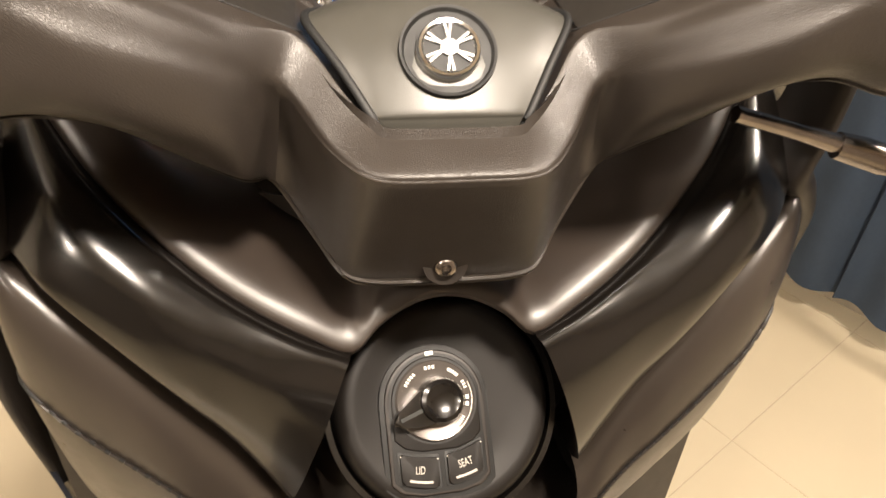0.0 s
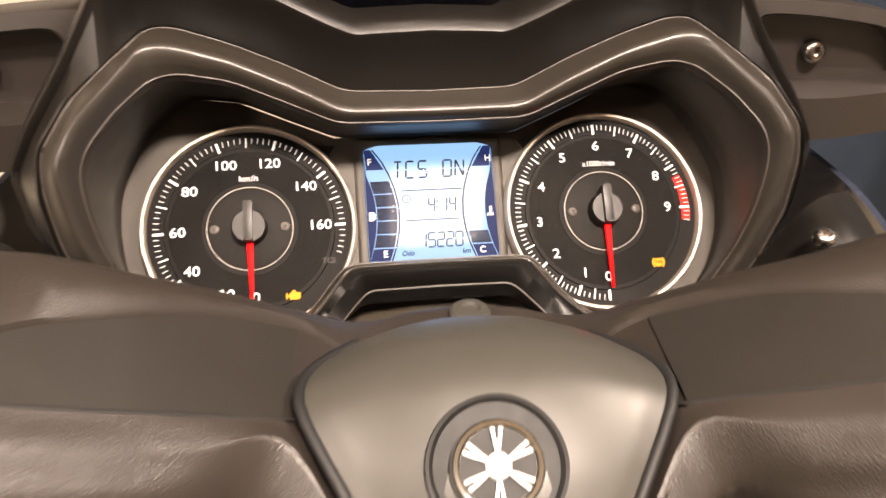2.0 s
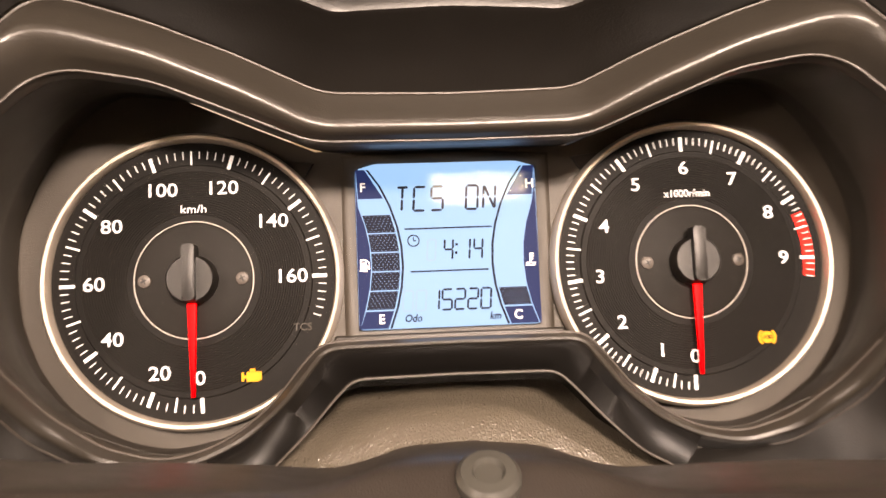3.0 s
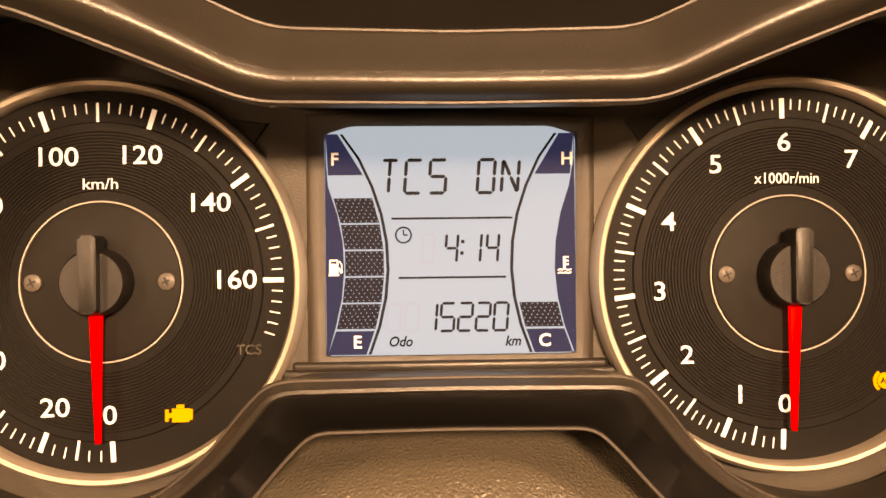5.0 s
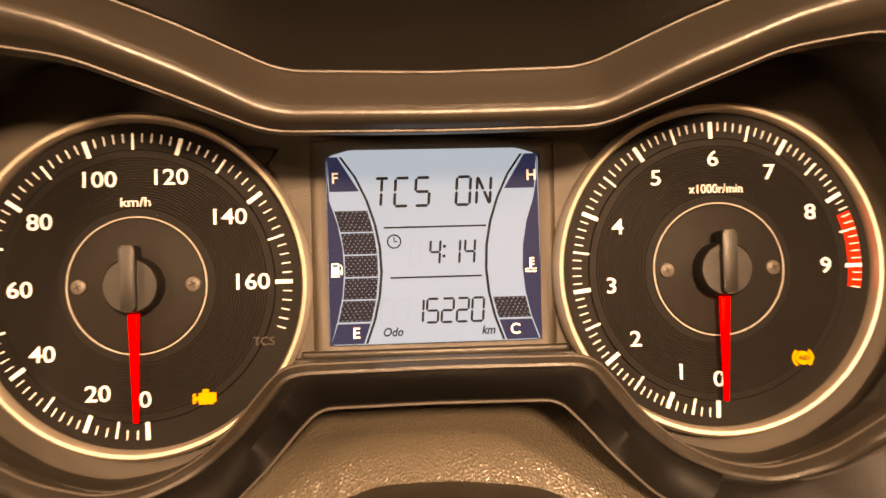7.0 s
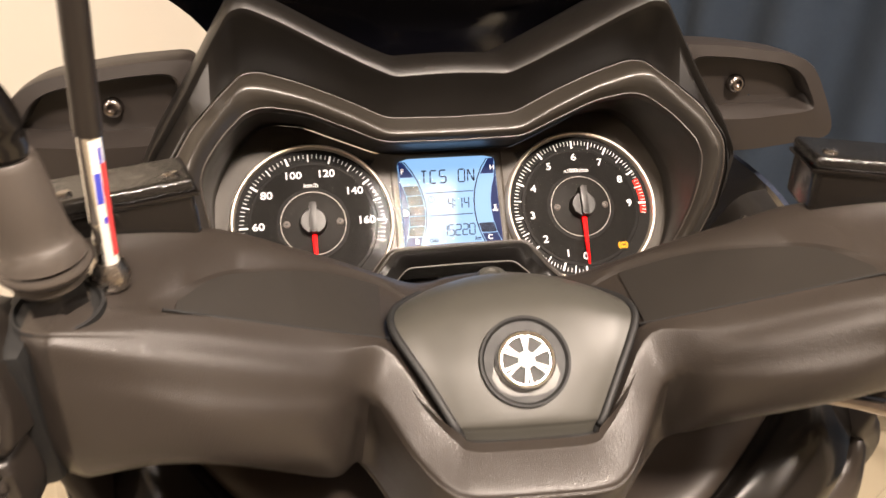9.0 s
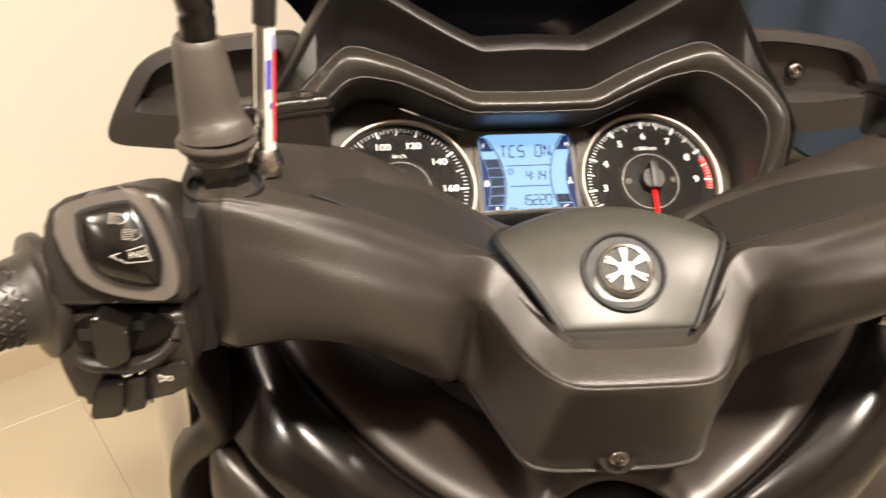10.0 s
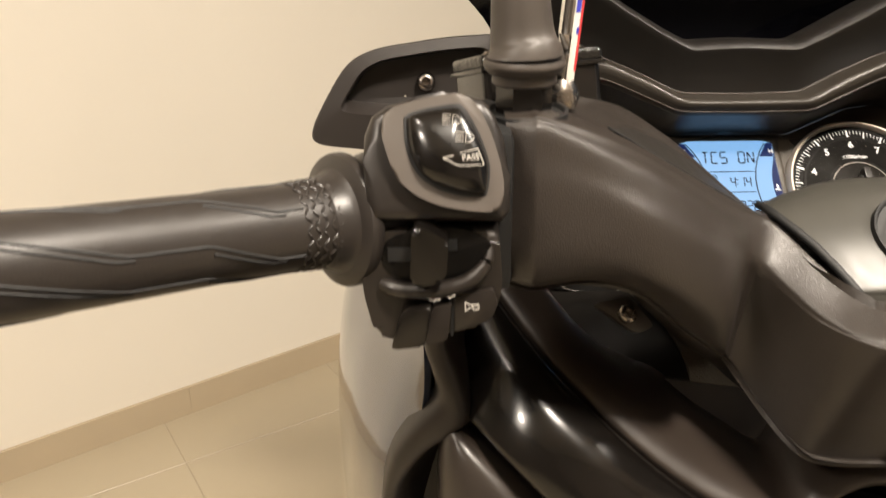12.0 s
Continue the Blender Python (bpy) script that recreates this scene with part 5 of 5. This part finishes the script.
# front fairing
for side in (-1, 1):
    part("front_fairing", patch([[(.2440, .036, .955), (.255, .085, .93), (.270, .16, .92), (.285, .26, .92), (.26, .36, .93)],
                                 [(.2455, .037, .880), (.264, .078, .87), (.290, .16, .85), (.305, .26, .84), (.28, .38, .84)],
                                 [(.2690, .056, .80), (.282, .09, .79), (.300, .16, .76), (.315, .28, .72), (.29, .42, .70)],
                                 [(.2730, .082, .65), (.284, .11, .65), (.30, .18, .62), (.305, .30, .56), (.26, .45, .5)],
                                 [(.25, .08, .45), (.26, .12, .45), (.27, .20, .42), (.26, .30, .38), (.2, .42, .36)]], 6, 6, .004, side, (1, -.3, .2)), PAINT, scooter, "glossy dark blue front fairing side")
    part("edge_trim", patch([[(.246, .050, .966), (.2445, .046, .928), (.2405, .044, .912), (.2375, .044, .894), (.2475, .047, .878), (.2640, .056, .847), (.272, .068, .80), (.276, .078, .71), (.274, .095, .60)],
                             [(.2450, .030, .966), (.2430, .029, .928), (.2390, .027, .912), (.2360, .027, .894), (.2460, .030, .878), (.2620, .040, .847), (.271, .054, .80), (.275, .070, .71), (.273, .090, .60)],
                             [(.2400, .024, .966), (.2375, .023, .928), (.2325, .021, .910), (.2285, .020, .889), (.2385, .024, .873), (.2550, .036, .842), (.266, .050, .80), (.272, .066, .71), (.270, .088, .60)],
                             [(.2330, .028, .966), (.2305, .028, .929), (.2238, .026, .908), (.2188, .025, .883), (.2290, .028, .870), (.2440, .038, .852), (.256, .052, .81), (.264, .070, .71), (.262, .092, .60)],
                             [(.2280, .065, .966), (.2245, .062, .929), (.2150, .062, .908), (.2090, .062, .883), (.2180, .065, .868), (.2300, .070, .848), (.240, .080, .80), (.246, .09, .71), (.244, .11, .60)]], 4, 5, .003, side), SATIN, scooter, "satin black edge strip of the fairing")
# lower body behind the panels
part("lower_shield", patch([[(-.25, .09, .90), (-.14, .075, .88), (0, .07, .86), (.14, .075, .88), (.25, .09, .90)], [(-.255, .075, .78), (-.14, .05, .76), (0, .04, .76), (.14, .05, .76), (.255, .075, .78)],
                            [(-.25, .06, .62), (-.14, .03, .62), (0, .02, .62), (.14, .03, .62), (.25, .06, .62)], [(-.22, .02, .38), (-.14, -.02, .38), (0, -.04, .38), (.14, -.02, .38), (.22, .02, .38)]], 5, 5, .004), SATIN, scooter, "satin black lower leg shield")
# unseen seat, added so the gloss panels reflect something dark
part("seat", patch([[(-.12, -.50, .66), (-.06, -.50, .72), (0, -.50, .735), (.06, -.50, .72), (.12, -.50, .66)], [(-.17, -.62, .68), (-.10, -.62, .77), (0, -.62, .785), (.10, -.62, .77), (.17, -.62, .68)],
                    [(-.19, -.90, .68), (-.12, -.90, .77), (0, -.90, .785), (.12, -.90, .77), (.19, -.90, .68)], [(-.17, -1.25, .74), (-.11, -1.25, .85), (0, -1.25, .87), (.11, -1.25, .85), (.17, -1.25, .74)]], 6, 6, .03), BLACK, scooter, "long black padded seat, out of view, added for dark reflections")
part("rear_body", box(pose(0, -.9, .52, 0, 0, 0), .30, .8, .30, .06, 3), PAINT, scooter)
part("centre_tunnel", patch([[(-.13, .10, .72), (-.06, .02, .73), (0, .0, .735), (.06, .02, .73), (.13, .10, .72)], [(-.15, .05, .6), (-.07, -.06, .6), (0, -.08, .6), (.07, -.06, .6), (.15, .05, .6)],
                             [(-.17, -.1, .45), (-.1, -.25, .47), (0, -.28, .48), (.1, -.25, .47), (.17, -.1, .45)], [(-.2, -.5, .40), (-.12, -.6, .46), (0, -.6, .48), (.12, -.6, .46), (.2, -.5, .40)]], 6, 6, .004), BLACK, scooter, "black plastic centre tunnel")
for side in (-1, 1):
    part("footboard", box(pose(side * .21, -.25, .33, 0, 0, 0), .16, .7, .03, .01), BLACK, scooter)
    part("body_underside", box(pose(side * .12, .2, .30, 0, 0, 0), .2, .6, .28, .05), BLACK, scooter)
for y, r in ((.62, .20), (-.92, .19)):
    tyre = part("tyre", lathe([(.20, -.05), (.255, -.045), (.275, 0), (.255, .045), (.20, .05), (.20, -.05)], basis((0, y, .275), (1, 0, 0)), 48), RUBBER, scooter, "black rubber tyre")
    part("rim", lathe([(.20, -.03), (.16, -.02), (.16, .02), (.20, .03)], basis((0, y, .275), (1, 0, 0)), 48), STEEL, tyre)

# ---------------------------------------------------------------- curtain
HEM = Vector((1.08, .757, 0.0))


def curtain_panel(v0, v1, hem, offset):
    grid = []
    n = int((v1 - v0) / .012)
    for k in range(15):
        z = hem + (CEILING - .06 - hem) * k / 14
        row = []
        for i in range(n + 1):
            v = v0 + (v1 - v0) * i / n
            fold = .020 * math.sin(v * 38 + .6 * math.sin(v * 7)) + .012 * math.sin(v * 17 + 1.3) * (1 - .3 * k / 14)
            row.append(room(.10 + offset + fold, v, z))
        grid.append(row)
    return sheet(grid, .002)


for v0, v1, hem, off in ((0.02, 1.62, .088, 0.0), (1.60, 3.2, .092, .03)):
    tagged(part("curtain", curtain_panel(v0, v1, hem, off), CLOTH), "dark blue cloth curtain hanging in folds to the floor", "curtain", "curtains")

# ---------------------------------------------------------------- floor tiles
SIDE = .45
tile_mesh = None
TA = radians(29)
count = 0
far = bmesh.new()
for i in range(-6, 8):
    for j in range(-6, 8):
        ox, oy = .673 + math.cos(TA) * i * SIDE - math.sin(TA) * j * SIDE, .442 + math.sin(TA) * i * SIDE + math.cos(TA) * j * SIDE
        c = Vector((ox + (math.cos(TA) - math.sin(TA)) * SIDE / 2, oy + (math.sin(TA) + math.cos(TA)) * SIDE / 2, 0))
        d = c - CORNER
        u, v = d.dot(ALONG), d.dot(ACROSS)
        if not (-.3 < u < UU + .3 and -.3 < v < VV + .3):
            continue
        if tile_mesh is None:
            ob = part("tile", box(Matrix.Translation((0, 0, -.0045)), SIDE - .0022, SIDE - .0022, .009, .0008, 1), TILE, floor, smooth=False)
            tile_mesh = ob.data
        else:
            ob = new("tile", tile_mesh)
            ob.parent = floor
        ob.matrix_basis = pose(c.x, c.y, 0, 0, 0, 29)
